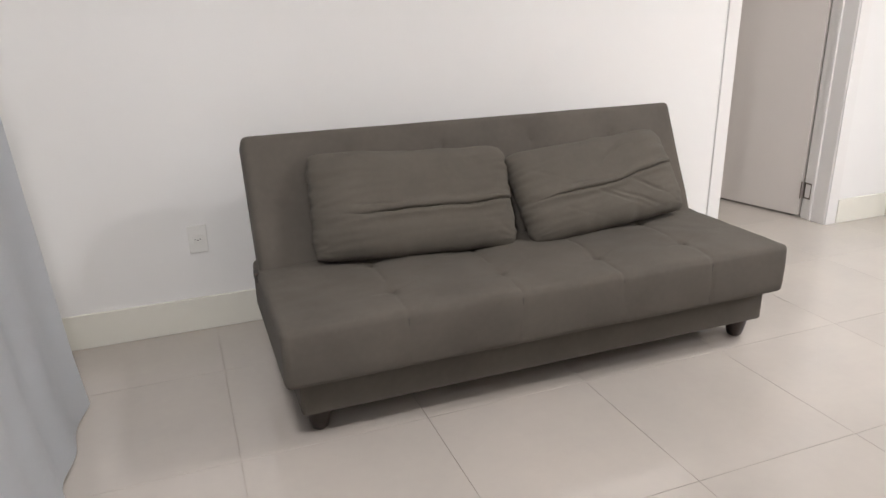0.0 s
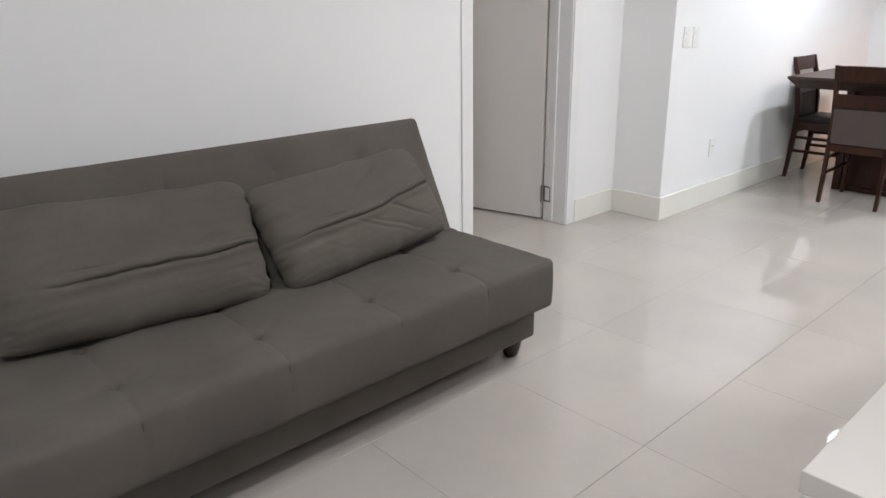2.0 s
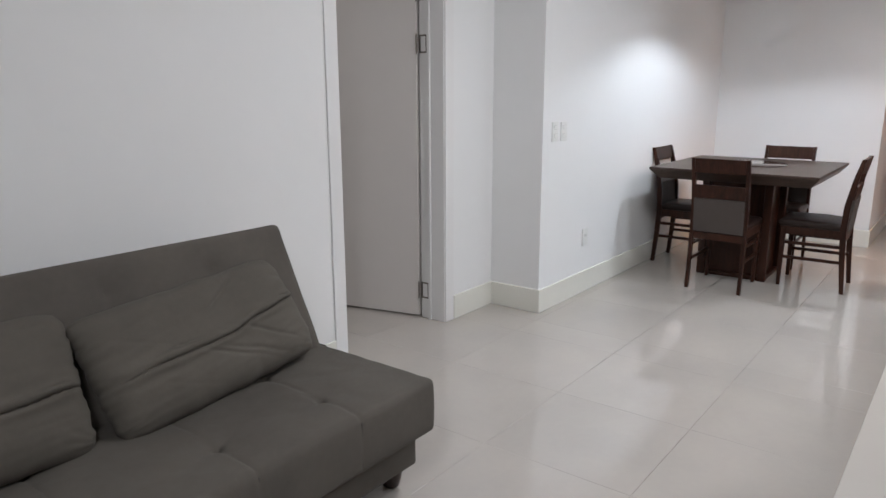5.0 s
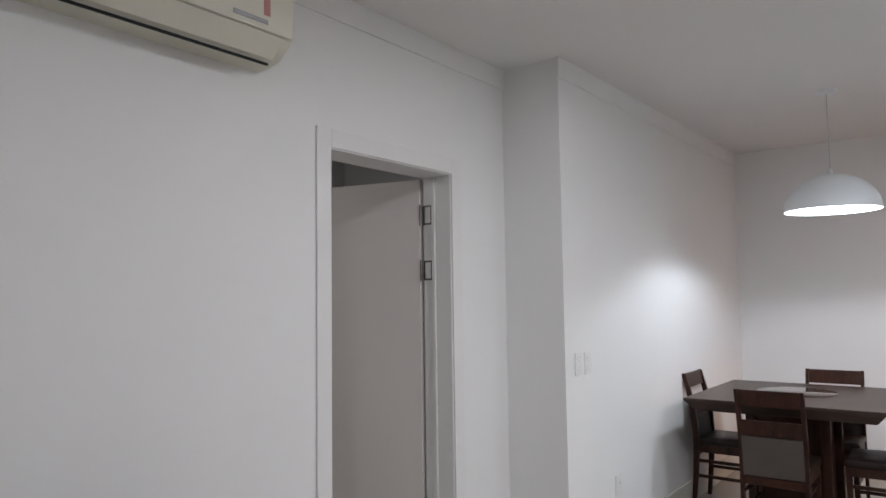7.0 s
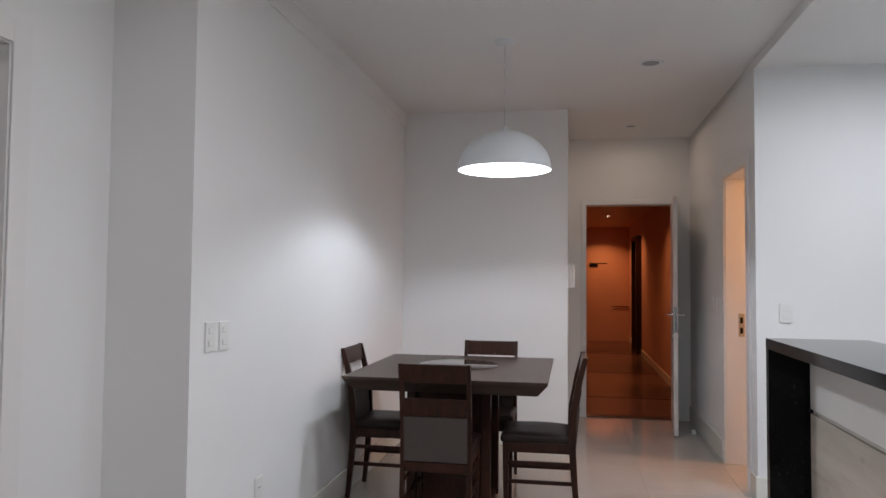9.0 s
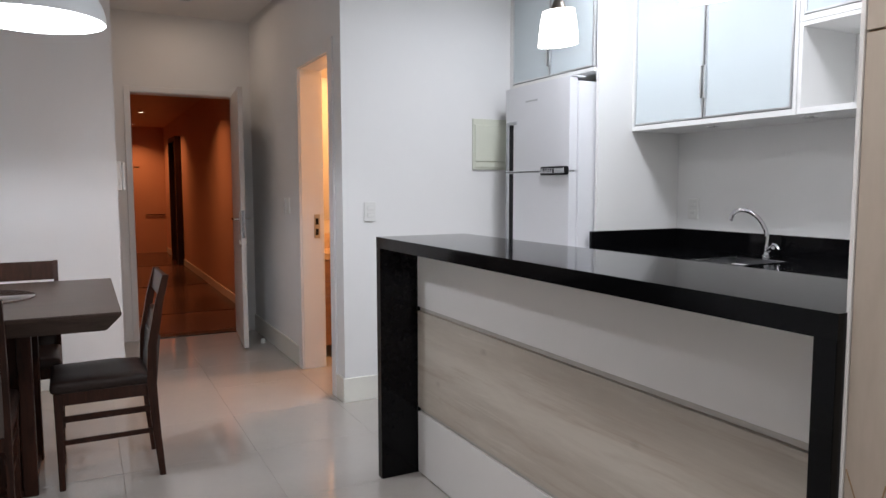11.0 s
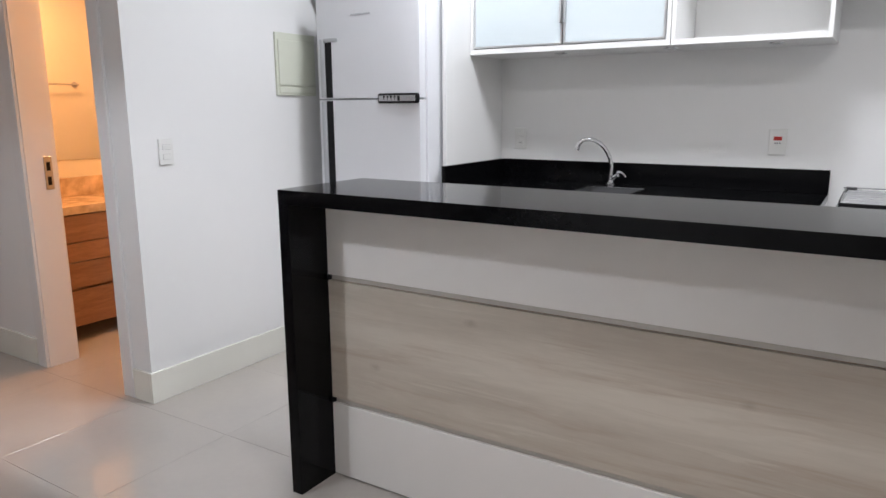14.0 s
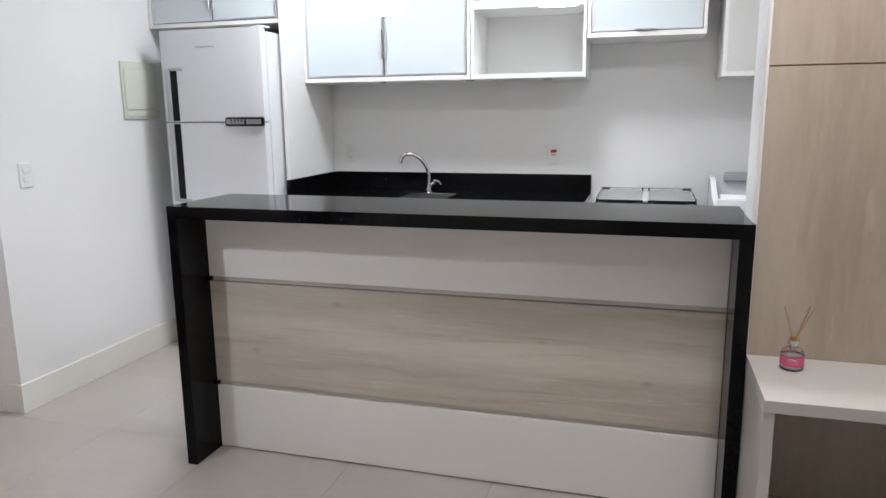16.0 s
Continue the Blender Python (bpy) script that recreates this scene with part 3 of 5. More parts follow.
# ---- the sofa ----
def soft_block(x0, x1, y0, y1, z0, z1, r, nx, ny, dips=(), seams=(), crown=0.02, seed=0.0):
    """An upholstered slab: rounded edges, a crowned top, tufted dips and stitched seams across it."""
    bm = boxed(x0, x1, y0, y1, z0, z1, r=r, seg=3)
    for ax, a0, a1, n in (("x", x0, x1, nx), ("y", y0, y1, ny)):
        for i in range(1, n):
            p = a0 + (a1 - a0) * i / n
            co, no = (Vector((p, 0, 0)), Vector((1, 0, 0))) if ax == "x" else (Vector((0, p, 0)), Vector((0, 1, 0)))
            bmesh.ops.bisect_plane(bm, geom=bm.verts[:] + bm.edges[:] + bm.faces[:], plane_co=co, plane_no=no)
    for k in range(1, 4):
        bmesh.ops.bisect_plane(bm, geom=bm.verts[:] + bm.edges[:] + bm.faces[:], plane_co=(0, 0, z0 + (z1 - z0) * k / 4), plane_no=(0, 0, 1))
    for v in bm.verts:
        u, w, h = (v.co.x - x0) / (x1 - x0), (v.co.y - y0) / (y1 - y0), (v.co.z - z0) / (z1 - z0)
        up = max(0.0, (h - 0.5) * 2)
        lift = crown * (1 - (2 * w - 1) ** 4) * (1 - (2 * u - 1) ** 6) * up
        for dx, dy in dips:
            ex, ey = v.co.x - dx, v.co.y - dy
            q = (ex / 0.085) ** 2 + (ey / 0.07) ** 2
            lift -= 0.010 * math.exp(-q) * up
            lift -= 0.015 * math.exp(-(ex / 0.013) ** 2 - (ey / 0.013) ** 2) * up
            lift -= 0.0035 * math.exp(-((ex + 0.25 * ey) / 0.009) ** 2 - (ey / 0.06) ** 2) * up
            lift -= 0.005 * math.exp(-((ey - 0.3 * ex) / 0.010) ** 2 - (ex / 0.07) ** 2) * up
            if -0.19 < ey < 0:
                lift -= 0.0025 * math.exp(-(ex / 0.006) ** 2) * up
        v.co.z += lift + (0.006 * noise.noise(Vector((v.co.x * 4, v.co.y * 5, seed))) + 0.002 * noise.noise(Vector((v.co.x * 14, v.co.y * 17, seed)))) * up
        for sx in seams:
            g = math.exp(-((v.co.x - sx) / 0.010) ** 2)
            if w < 0.12:
                v.co.y += 0.003 * g
            if h > 0.8:
                v.co.z -= 0.002 * g
        if w < 0.1:
            v.co.y += 0.005 * noise.noise(Vector((v.co.x * 3, v.co.z * 5, seed + 7))) - 0.006 * math.sin(math.pi * h)
    return bm


def cushion(width, height, thick, seed, crease=0.012):
    """A soft stuffed cushion with a stitched fold across it and puckers at its ends. Stands along x, upright in z, thick in y."""
    bm = bmesh.new()
    nx, nz = 190, 130
    rows = {}
    for side in (1, -1):
        for i in range(nx + 1):
            for k in range(nz + 1):
                u, w = 2 * i / nx - 1, 2 * k / nz - 1
                edge = max(abs(u), abs(w)) > 0.9999
                if edge and side == -1:
                    rows[side, i, k] = rows[1, i, k]
                    continue
                body = (max(0.0, 1 - abs(u) ** 5)) ** 0.5 * (max(0.0, 1 - abs(w) ** 3.2)) ** 0.5
                y = thick / 2 * body
                cen = (-0.24 if seed < 2 else -0.17) + (0.09 if seed < 2 else 0.20) * max(0.0, u + 0.25) ** 1.6 + 0.012 * math.sin(u * 7 + seed)
                line = (w - cen) / 0.022
                cut = (w - cen) / 0.013
                second = (w - cen - 0.13 + 0.05 * u) / 0.024
                if side == 1:
                    deep = min(1, max(0, (u + (0.75 if seed < 2 else 0.95)) * 2.2)) * (1 - max(0, abs(u) - 0.9) * 6)
                    y -= crease * math.exp(-cut ** 2) * deep
                    y += 0.007 * math.exp(-((line + 3.0) / 2.8) ** 2) * deep
                    y += 0.011 * math.exp(-((line - 3.2) / 3.2) ** 2) * deep
                    y -= 0.006 * math.exp(-second ** 2) * math.exp(-((u + 0.35) / 0.18) ** 2)
                    y -= 0.008 * math.exp(-second ** 2) * math.exp(-((u - 0.82) / 0.13) ** 2)
                    ray = math.atan2(w + 0.9, 1.05 - abs(u))
                    y += 0.0036 * math.sin(ray * 13 + seed * 2 + 3 * u + 3 * noise.noise(Vector((u * 2, w * 3, seed)))) * abs(u) ** 6 * body
                    y += 0.0030 * math.sin(u * 21 + 4 * noise.noise(Vector((u * 3, w, seed)))) * max(0.0, -w) ** 5 * body
                    if seed > 2:
                        for fu, fw, fa in ((0.05, -0.45, 1.9), (0.28, -0.55, 1.8), (0.45, -0.35, 2.1), (0.18, 0.55, -2.4)):
                            t1 = (w - fw) + fa * (u - fu) * 0.5
                            y -= 0.006 * math.exp(-(t1 / 0.04) ** 2 - ((w - fw) / 0.24) ** 2)
                    pl = noise.noise(Vector((u * 2.2 + w * 1.1, w * 9 - u * 2, seed * 3)))
                    y += 0.006 * pl * (0.2 + u * u) * body
                    fold = noise.noise(Vector((u * 1.0 - w * 0.5, w * 2.0 + u * 1.3, seed * 5 + 2)))
                    y -= 0.005 * math.exp(-(fold / 0.09) ** 2) * body * (0.15 + 0.85 * u ** 4)
                puck = abs(u) ** 10
                x = u * width / 2 * (1 - 0.05 * abs(w) ** 9 - 0.012 * (1 - w * w)) + (0.0030 * math.sin(w * 15 + 2 * noise.noise(Vector((w * 4, u, seed))) + seed) + 0.0010 * math.sin(w * 43 + seed * 2)) * puck
                z = w * height / 2 * (1 - 0.07 * abs(u) ** 9 - 0.04 * (1 - u * u) * (1 if w > 0 else 0.2)) + 0.006 * noise.noise(Vector((u * 4, w, seed)))
                rows[side, i, k] = bm.verts.new((x, -side * y, z))
        for i in range(nx):
            for k in range(nz):
                q = (rows[side, i, k], rows[side, i + 1, k], rows[side, i + 1, k + 1], rows[side, i, k + 1])
                bm.faces.new(q if side == 1 else q[::-1])
    return bm


def sofa():
    x0, x1 = -0.050, 1.832
    t = thing("sofa_bed", (0.89, 2.2, 0), "grey-brown suede click-clack sofa bed with tufted seat, against the white wall", "sofa")
    ox, oy = -0.89, -2.2
    seams = (0.335, 0.722, 1.105, 1.478)
    xs = (0.335, 0.722, 1.105, 1.478)
    dips = [(x, 1.945) for x in xs] + [(x, 2.21) for x in xs]
    bm = soft_block(x0, x1, 1.768, 2.46, 0.236, 0.425, 0.020, 300, 80, dips, seams, 0.016)
    bmesh.ops.translate(bm, verts=bm.verts, vec=(ox, oy, 0))
    part("seat", bm, SUEDE, t, "tufted grey suede seat pad with stitched seams", smooth=True)
    bm = soft_block(x0 + 0.012, x1 - 0.012, 0.0, 0.540, 0, 0.13, 0.026, 110, 24, [(x, 0.42) for x in xs] + [(x, 0.2) for x in xs], (), 0.010, seed=3)
    bmesh.ops.translate(bm, verts=bm.verts, vec=(ox, 0, 0))
    tilt = math.degrees(math.atan2(0.40, 0.19))
    back = part("backrest", bm, SUEDE, t, "reclined grey suede backrest, tufted", smooth=True)
    back.matrix_local = pose(0, 2.40 + oy, 0.33, tilt)
    part("base_frame", boxed(x0 + 0.05 + ox, x1 - 0.02 + ox, 1.838 + oy, 2.42 + oy, 0.097, 0.236, r=0.012), SUEDE, t, "suede-covered base frame")
    for x in seams:
        bm = bmesh.new()
        pts = [(x + ox, 1.768 + 0.001 + oy, 0.262), (x + ox, 1.7665 + oy, 0.33), (x + ox, 1.768 + oy, 0.405)]
        tube(bm, pts, 0.0016, 6)
        part("stitching", bm, PIPING, t, "dark stitched seam")
    for fx in (0.064, 1.772):
        for fy in (1.925, 2.36):
            bm = lathe(bmesh.new(), [(0.0, 0.0), (0.022, 0.0), (0.030, 0.008), (0.038, 0.04), (0.045, 0.08), (0.046, 0.0965), (0.0, 0.0965)], (fx + ox, fy + oy, 0), n=24)
            part("foot", bm, ESPRESSO, t, "tapered espresso wooden foot", smooth=True)
    for cx in (x0 + 0.004, x1 - 0.004):
        bm = boxed(cx - 0.012 + ox, cx + 0.012 + ox, 2.30 + oy, 2.36 + oy, 0.385, 0.42, r=0.006)
        part("hinge_tab", bm, PIPING, t)
    return t


sofa()


def place_cushion(name, bl, br, tl, tr, thick, seed, label):
    bl, br, tl, tr = (Vector(v) for v in (bl, br, tl, tr))
    ux = ((br - bl) + (tr - tl)).normalized()
    uz = ((tl - bl) + (tr - br)).normalized()
    uy = uz.cross(ux).normalized()
    uz = ux.cross(uy).normalized()
    w = ((br - bl).length + (tr - tl).length) / 2
    h = ((tl - bl).length + (tr - br).length) / 2
    mid = (bl + br + tl + tr) / 4 + uy * 0.02
    ob = part(name, cushion(w, h, thick, seed), CUSHION, None, label, smooth=True, category="cushion", group="sofa cushions")
    ob.matrix_world = Matrix.Translation(mid) @ Matrix((ux, uy, uz)).transposed().to_4x4()
    return ob


place_cushion("cushion", (0.145, 2.22, 0.452), (0.905, 2.14, 0.447), (0.160, 2.39, 0.828), (0.935, 2.37, 0.775), 0.17, 1.3,
              "rectangular grey suede cushion with one fold, level on the sofa")
place_cushion("cushion", (0.945, 2.13, 0.440), (1.70, 2.20, 0.462), (0.935, 2.34, 0.745), (1.70, 2.42, 0.80), 0.17, 4.1,
              "rectangular grey suede cushion, creased and slightly tilted, on the sofa")

# ---- electrical plates ----
def wall_plate(at, rz, label, inserts, w=0.075, h=0.118, group="", mat=PLASTIC):
    """A plate whose face looks along its own -y."""
    t = thing("wall_plate", at, label, "wall plate", group, rz)
    part("cover", boxed(-w / 2, w / 2, -0.009, 0.0, -h / 2, h / 2, r=0.003), mat, t)
    for kind, z in inserts:
        if kind == "switch":
            part("rocker", boxed(-0.019, 0.019, -0.0125, -0.0086, z - 0.011, z + 0.011, r=0.0012, seg=1), PLASTIC, t)
            part("gap", boxed(-0.0205, 0.0205, -0.0096, -0.0085, z - 0.0125, z + 0.0125), CORD, t, "thin grey gap")
        else:
            part("socket", boxed(-0.021, 0.021, -0.011, -0.0086, z - 0.015, z + 0.015, r=0.002, seg=1), PLASTIC, t)
            bm = bmesh.new()
            for x in (-0.0095, 0.0, 0.0095):
                rod(bm, (x, -0.0118, z - (0.004 if x == 0 else 0)), (x, -0.0105, z - (0.004 if x == 0 else 0)), 0.0024, n=8)
            part("socket_hole", bm, BLACK, t)
    return t


wall_plate((-0.225, 2.86, 0.405), 0, "white wall socket plate above the skirting beside the sofa", [("socket", 0.0)])
wall_plate((3.94, 2.505, 1.115), 0, "white double switch plate on the wall near the pier corner", [("switch", 0.025), ("switch", -0.025)], group="dining wall switches")
wall_plate((4.05, 2.505, 1.112), 0, "white double switch plate beside another plate", [("switch", 0.025), ("switch", -0.025)], group="dining wall switches")
wall_plate((4.405, 2.505, 0.385), 0, "white wall socket plate low on the dining wall", [("socket", 0.012)])
wall_plate((6.025, -0.201, 1.155), 270, "white double switch plate on the wall beside the bar", [("switch", 0.022), ("switch", -0.022)])
wall_plate((7.245, -0.03, 1.165), 180, "white switch plate on the hall wall beside the bathroom door", [("switch", 0.022), ("switch", -0.022)], w=0.075)
wall_plate((7.385, -0.03, 1.165), 180, "second white switch plate on the hall wall", [("switch", 0.0)], w=0.075)
wall_plate((5.025, -1.83, 1.172), 180, "white socket plate above the sink worktop", [("switch", 0.025), ("socket", -0.022)])
th = wall_plate((3.685, -1.83, 1.178), 180, "white timer plate with a small red display above the worktop", [], w=0.078, h=0.12)
part("display", boxed(-0.018, 0.018, -0.0115, -0.0088, 0.008, 0.026, r=0.001, seg=1), RED, th, "red display")
part("button_panel", boxed(-0.019, 0.019, -0.0105, -0.0088, -0.012, 0.003, r=0.001, seg=1), PLASTIC, th)
bm = bmesh.new()
for x in (-0.010, 0.0, 0.010):
    rod(bm, (x, -0.0125, -0.005), (x, -0.010, -0.005), 0.003, n=10)
part("button", bm, BLACK, th)


def fuse_cover():
    t = thing("fuse_box", (6.025, -1.06, 1.577), "cream plastic fuse box cover on the white wall beside the fridge", "fuse box", rz=270)
    part("frame", boxed(-0.15, 0.15, -0.014, 0.0, -0.163, 0.163, r=0.004), FUSE, t)
    part("lid", boxed(-0.138, 0.138, -0.022, -0.0142, -0.11, 0.125, r=0.004), FUSE, t)
    part("lid_strip", boxed(-0.138, 0.138, -0.020, -0.0142, -0.150, -0.118, r=0.003), FUSE, t)


fuse_cover()


def intercom():
    t = thing("intercom", (7.30, 1.13, 1.38), "slim white wall intercom near the hall corner", "intercom")
    part("housing", boxed(-0.045, 0.045, -0.032, 0.0, -0.10, 0.10, r=0.006), PLASTIC, t)
    part("handset", boxed(-0.022, 0.022, -0.056, -0.0325, -0.095, 0.095, r=0.008), PLASTIC, t)


intercom()

# ---- air conditioner ----
def air_conditioner():
    t = thing("air_conditioner", (1.62, 2.86, 2.307), "aged cream split air conditioner high on the sofa wall", "air conditioner")
    prof = [(0.0, 0.008), (-0.05, 0.010), (-0.12, 0.022), (-0.165, 0.056), (-0.195, 0.085), (-0.200, 0.12), (-0.200, 0.275), (-0.185, 0.288), (0.0, 0.29)]
    x0, x1 = -0.43, 0.505
    bm = bmesh.new()
    a = [bm.verts.new((x0, y, z)) for y, z in prof]
    b = [bm.verts.new((x1, y, z)) for y, z in prof]
    for i in range(len(prof)):
        j = (i + 1) % len(prof)
        bm.faces.new((a[i], a[j], b[j], b[i]))
    bm.faces.new(a)
    bm.faces.new(b)
    bmesh.ops.bevel(bm, geom=[e for e in bm.edges if e.is_manifold and e.calc_face_angle(0) > 0.9], offset=0.008, segments=3, affect="EDGES")
    part("casing", bm, CREAM, t, "cream rounded casing", smooth=True)
    part("front_panel", boxed(x0 + 0.012, x1 - 0.012, -0.208, -0.200, 0.080, 0.28, r=0.004), CREAM, t)
    bm = boxed(x0 + 0.035, x1 - 0.05, -0.004, 0.004, 0.0, 0.085, r=0.002)
    fl = part("flap", bm, CREAM, t, "cream air flap")
    fl.matrix_local = pose(0, -0.145, 0.012, 38)
    part("outlet_slot", boxed(x0 + 0.035, x1 - 0.05, -0.122, -0.113, -0.002, 0.006), BLACK, t, "dark air outlet slot")
    part("nameplate", boxed(0.245, 0.385, -0.2105, -0.208, 0.101, 0.117, r=0.0008, seg=1), STEEL, t, "small grey metal nameplate")
    part("sticker", boxed(0.368, 0.394, -0.2100, -0.208, 0.132, 0.245), RIBBON, t, "faded red ribbon-shaped sticker")
    part("label", boxed(0.31, 0.355, -0.2100, -0.208, 0.185, 0.235), PLASTIC, t, "small white label")


air_conditioner()

# ---- curtain ----
def curtain():
    t = thing("curtain", (-0.66, 1.25, 0), "pale sheer curtain hanging to the floor in soft folds", "curtain")
    bm = bmesh.new()
    n, rows = 240, 14
    grid = []
    for k in range(rows + 1):
        z = 0.015 + (2.62 - 0.015) * k / rows
        line = []
        for i in range(n + 1):
            y = -0.95 + 2.05 * i / n
            flare = 1 - 0.55 * (z / 2.62)
            x = 0.012 * flare * math.sin(i / n * 38 + 0.8 * math.sin(i / n * 9)) + 0.03 * noise.noise(Vector((y * 2, z, 0)))
            line.append(bm.verts.new((x - 0.13 * (z / 2.62) ** 0.6, y * (0.93 + 0.07 * flare), z)))
        grid.append(line)
    for a, b in zip(grid, grid[1:]):
        for i in range(n):
            bm.faces.new((a[i], a[i + 1], b[i + 1], b[i]))
    bmesh.ops.solidify(bm, geom=bm.faces[:], thickness=0.002)
    part("drape", bm, SHEER, t, smooth=True)
    part("curtain_rail", rod(bmesh.new(), (-0.10, -1.0, 2.64), (-0.10, 1.15, 2.64), 0.012, n=12), ALU, t, smooth=True)


curtain()

# ---- dining table and chairs ----
def dining_table():
    t = thing("dining_table", (5.64, 1.80, 0), "square dark wooden dining table with sloping edges and a block pedestal", "table")
    x0, x1, y0, y1, top, low = -0.575, 0.590, -0.580, 0.535, 0.815, 0.735
    bm = bmesh.new()
    loops = []
    for dx, z in ((0.0, top), (0.0, top - 0.014), (0.055, low), (0.13, low)):
        loops.append([bm.verts.new(p) for p in ((x0 + dx, y0 + dx, z), (x1 - dx, y0 + dx, z), (x1 - dx, y1 - dx, z), (x0 + dx, y1 - dx, z))])
    for a, b in zip(loops, loops[1:]):
        for i in range(4):
            bm.faces.new((a[i], a[(i + 1) % 4], b[(i + 1) % 4], b[i]))
    bm.faces.new(loops[0])
    bm.faces.new(loops[-1])
    bmesh.ops.bevel(bm, geom=bm.edges[:], offset=0.003, segments=2, affect="EDGES")
    part("tabletop", bm, TABLEWOOD, t, "grey-brown tabletop with sloping edge")
    part("turntable", lathe(bmesh.new(), [(0.0, top + 0.007), (0.243, top + 0.007), (0.246, top + 0.005), (0.246, top + 0.0005), (0.0, top + 0.0005)], (0.06, -0.01, 0), n=64), SMOKED, t, "round smoked glass turntable", smooth=True)
    part("pedestal", boxed(-0.20, 0.20, -0.20, 0.20, 0.02, low - 0.001, r=0.006), DARKWOOD, t, "dark wooden block pedestal")
    for sx, sy in ((-1, -1), (1, -1), (1, 1), (-1, 1)):
        part("corner_post", boxed(*sorted((sx * 0.19, sx * 0.245)), *sorted((sy * 0.19, sy * 0.245)), 0.0, low - 0.001, r=0.005), DARKWOOD, t)
    part("plinth", boxed(-0.235, 0.235, -0.235, 0.235, 0.0, 0.03, r=0.004), DARKWOOD, t)


dining_table()


def dining_chair():
    """Faces +y; its back posts stand at y = -0.19."""
    t = thing("dining_chair", (0, 0, 0), "dark-stained wooden dining chair with a brown padded seat", "chair", "chairs round the dining table")
    w = 0.195
    bm = soft_block(-0.208, 0.208, -0.172, 0.215, 0.428, 0.475, 0.018, 10, 10, (), (), 0.012)
    part("seat", bm, SEAT, t, "dark brown leatherette seat pad", smooth=True)
    for s in (-1, 1):
        part("seat_rail", boxed(*sorted((s * 0.175, s * 0.197)), -0.17, 0.18, 0.375, 0.430, r=0.003), DARKWOOD, t)
        part("front_leg", taper(bmesh.new(), *sorted((s * 0.162, s * 0.200)), 0.165, 0.203, 0.0, 0.430, 0.62), DARKWOOD, t)
        bm = bmesh.new()
        pts = [(-0.218, 0.0, 0.013), (-0.198, 0.22, 0.017), (-0.185, 0.43, 0.020), (-0.192, 0.60, 0.019), (-0.225, 0.78, 0.017), (-0.259, 0.914, 0.014)]
        rings = []
        for y, z, h in pts:
            rings.append([bm.verts.new(p) for p in ((s * w - 0.012, y - h, z), (s * w + 0.012, y - h, z), (s * w + 0.012, y + h, z), (s * w - 0.012, y + h, z))])
        for a, b in zip(rings, rings[1:]):
            for i in range(4):
                bm.faces.new((a[i], a[(i + 1) % 4], b[(i + 1) % 4], b[i]))
        bm.faces.new(rings[0])
        bm.faces.new(rings[-1])
        part("back_leg", bm, DARKWOOD, t)
        for z in (0.21, 0.315):
            part("stretcher", boxed(*sorted((s * 0.176, s * 0.190)), -0.20, 0.17, z - 0.011, z + 0.011, r=0.002), DARKWOOD, t)
    part("front_rail", boxed(-0.162, 0.162, 0.168, 0.190, 0.375, 0.430, r=0.003), DARKWOOD, t)
    part("back_rail", boxed(-0.184, 0.184, -0.200, -0.178, 0.350, 0.400, r=0.003), DARKWOOD, t)

    def slat(name, z0, z1, mat, th, label=""):
        ya, yb = -0.19 - max(0, z0 - 0.5) * 0.165, -0.19 - max(0, z1 - 0.5) * 0.165
        bm = bmesh.new()
        lo = [bm.verts.new(p) for p in ((-0.184, ya - th, z0), (0.184, ya - th, z0), (0.184, ya + th, z0), (-0.184, ya + th, z0))]
        hi = [bm.verts.new(p) for p in ((-0.184, yb - th, z1), (0.184, yb - th, z1), (0.184, yb + th, z1), (-0.184, yb + th, z1))]
        for i in range(4):
            bm.faces.new((lo[i], lo[(i + 1) % 4], hi[(i + 1) % 4], hi[i]))
        bm.faces.new(lo)
        bm.faces.new(hi[::-1])
        bmesh.ops.bevel(bm, geom=bm.edges[:], offset=0.003, segments=2, affect="EDGES")
        part(name, bm, mat, t, label)
    slat("top_rail", 0.815, 0.912, DARKWOOD, 0.011, "dark wooden top rail")
    slat("middle_rail", 0.640, 0.732, DARKWOOD, 0.011)
    slat("back_pad", 0.405, 0.638, BACKPAD, 0.017, "taupe padded back panel")
    return t


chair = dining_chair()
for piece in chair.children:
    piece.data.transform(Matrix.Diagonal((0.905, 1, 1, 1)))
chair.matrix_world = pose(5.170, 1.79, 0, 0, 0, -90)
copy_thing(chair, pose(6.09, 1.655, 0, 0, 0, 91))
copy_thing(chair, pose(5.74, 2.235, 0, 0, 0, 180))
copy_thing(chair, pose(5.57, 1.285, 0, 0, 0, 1))

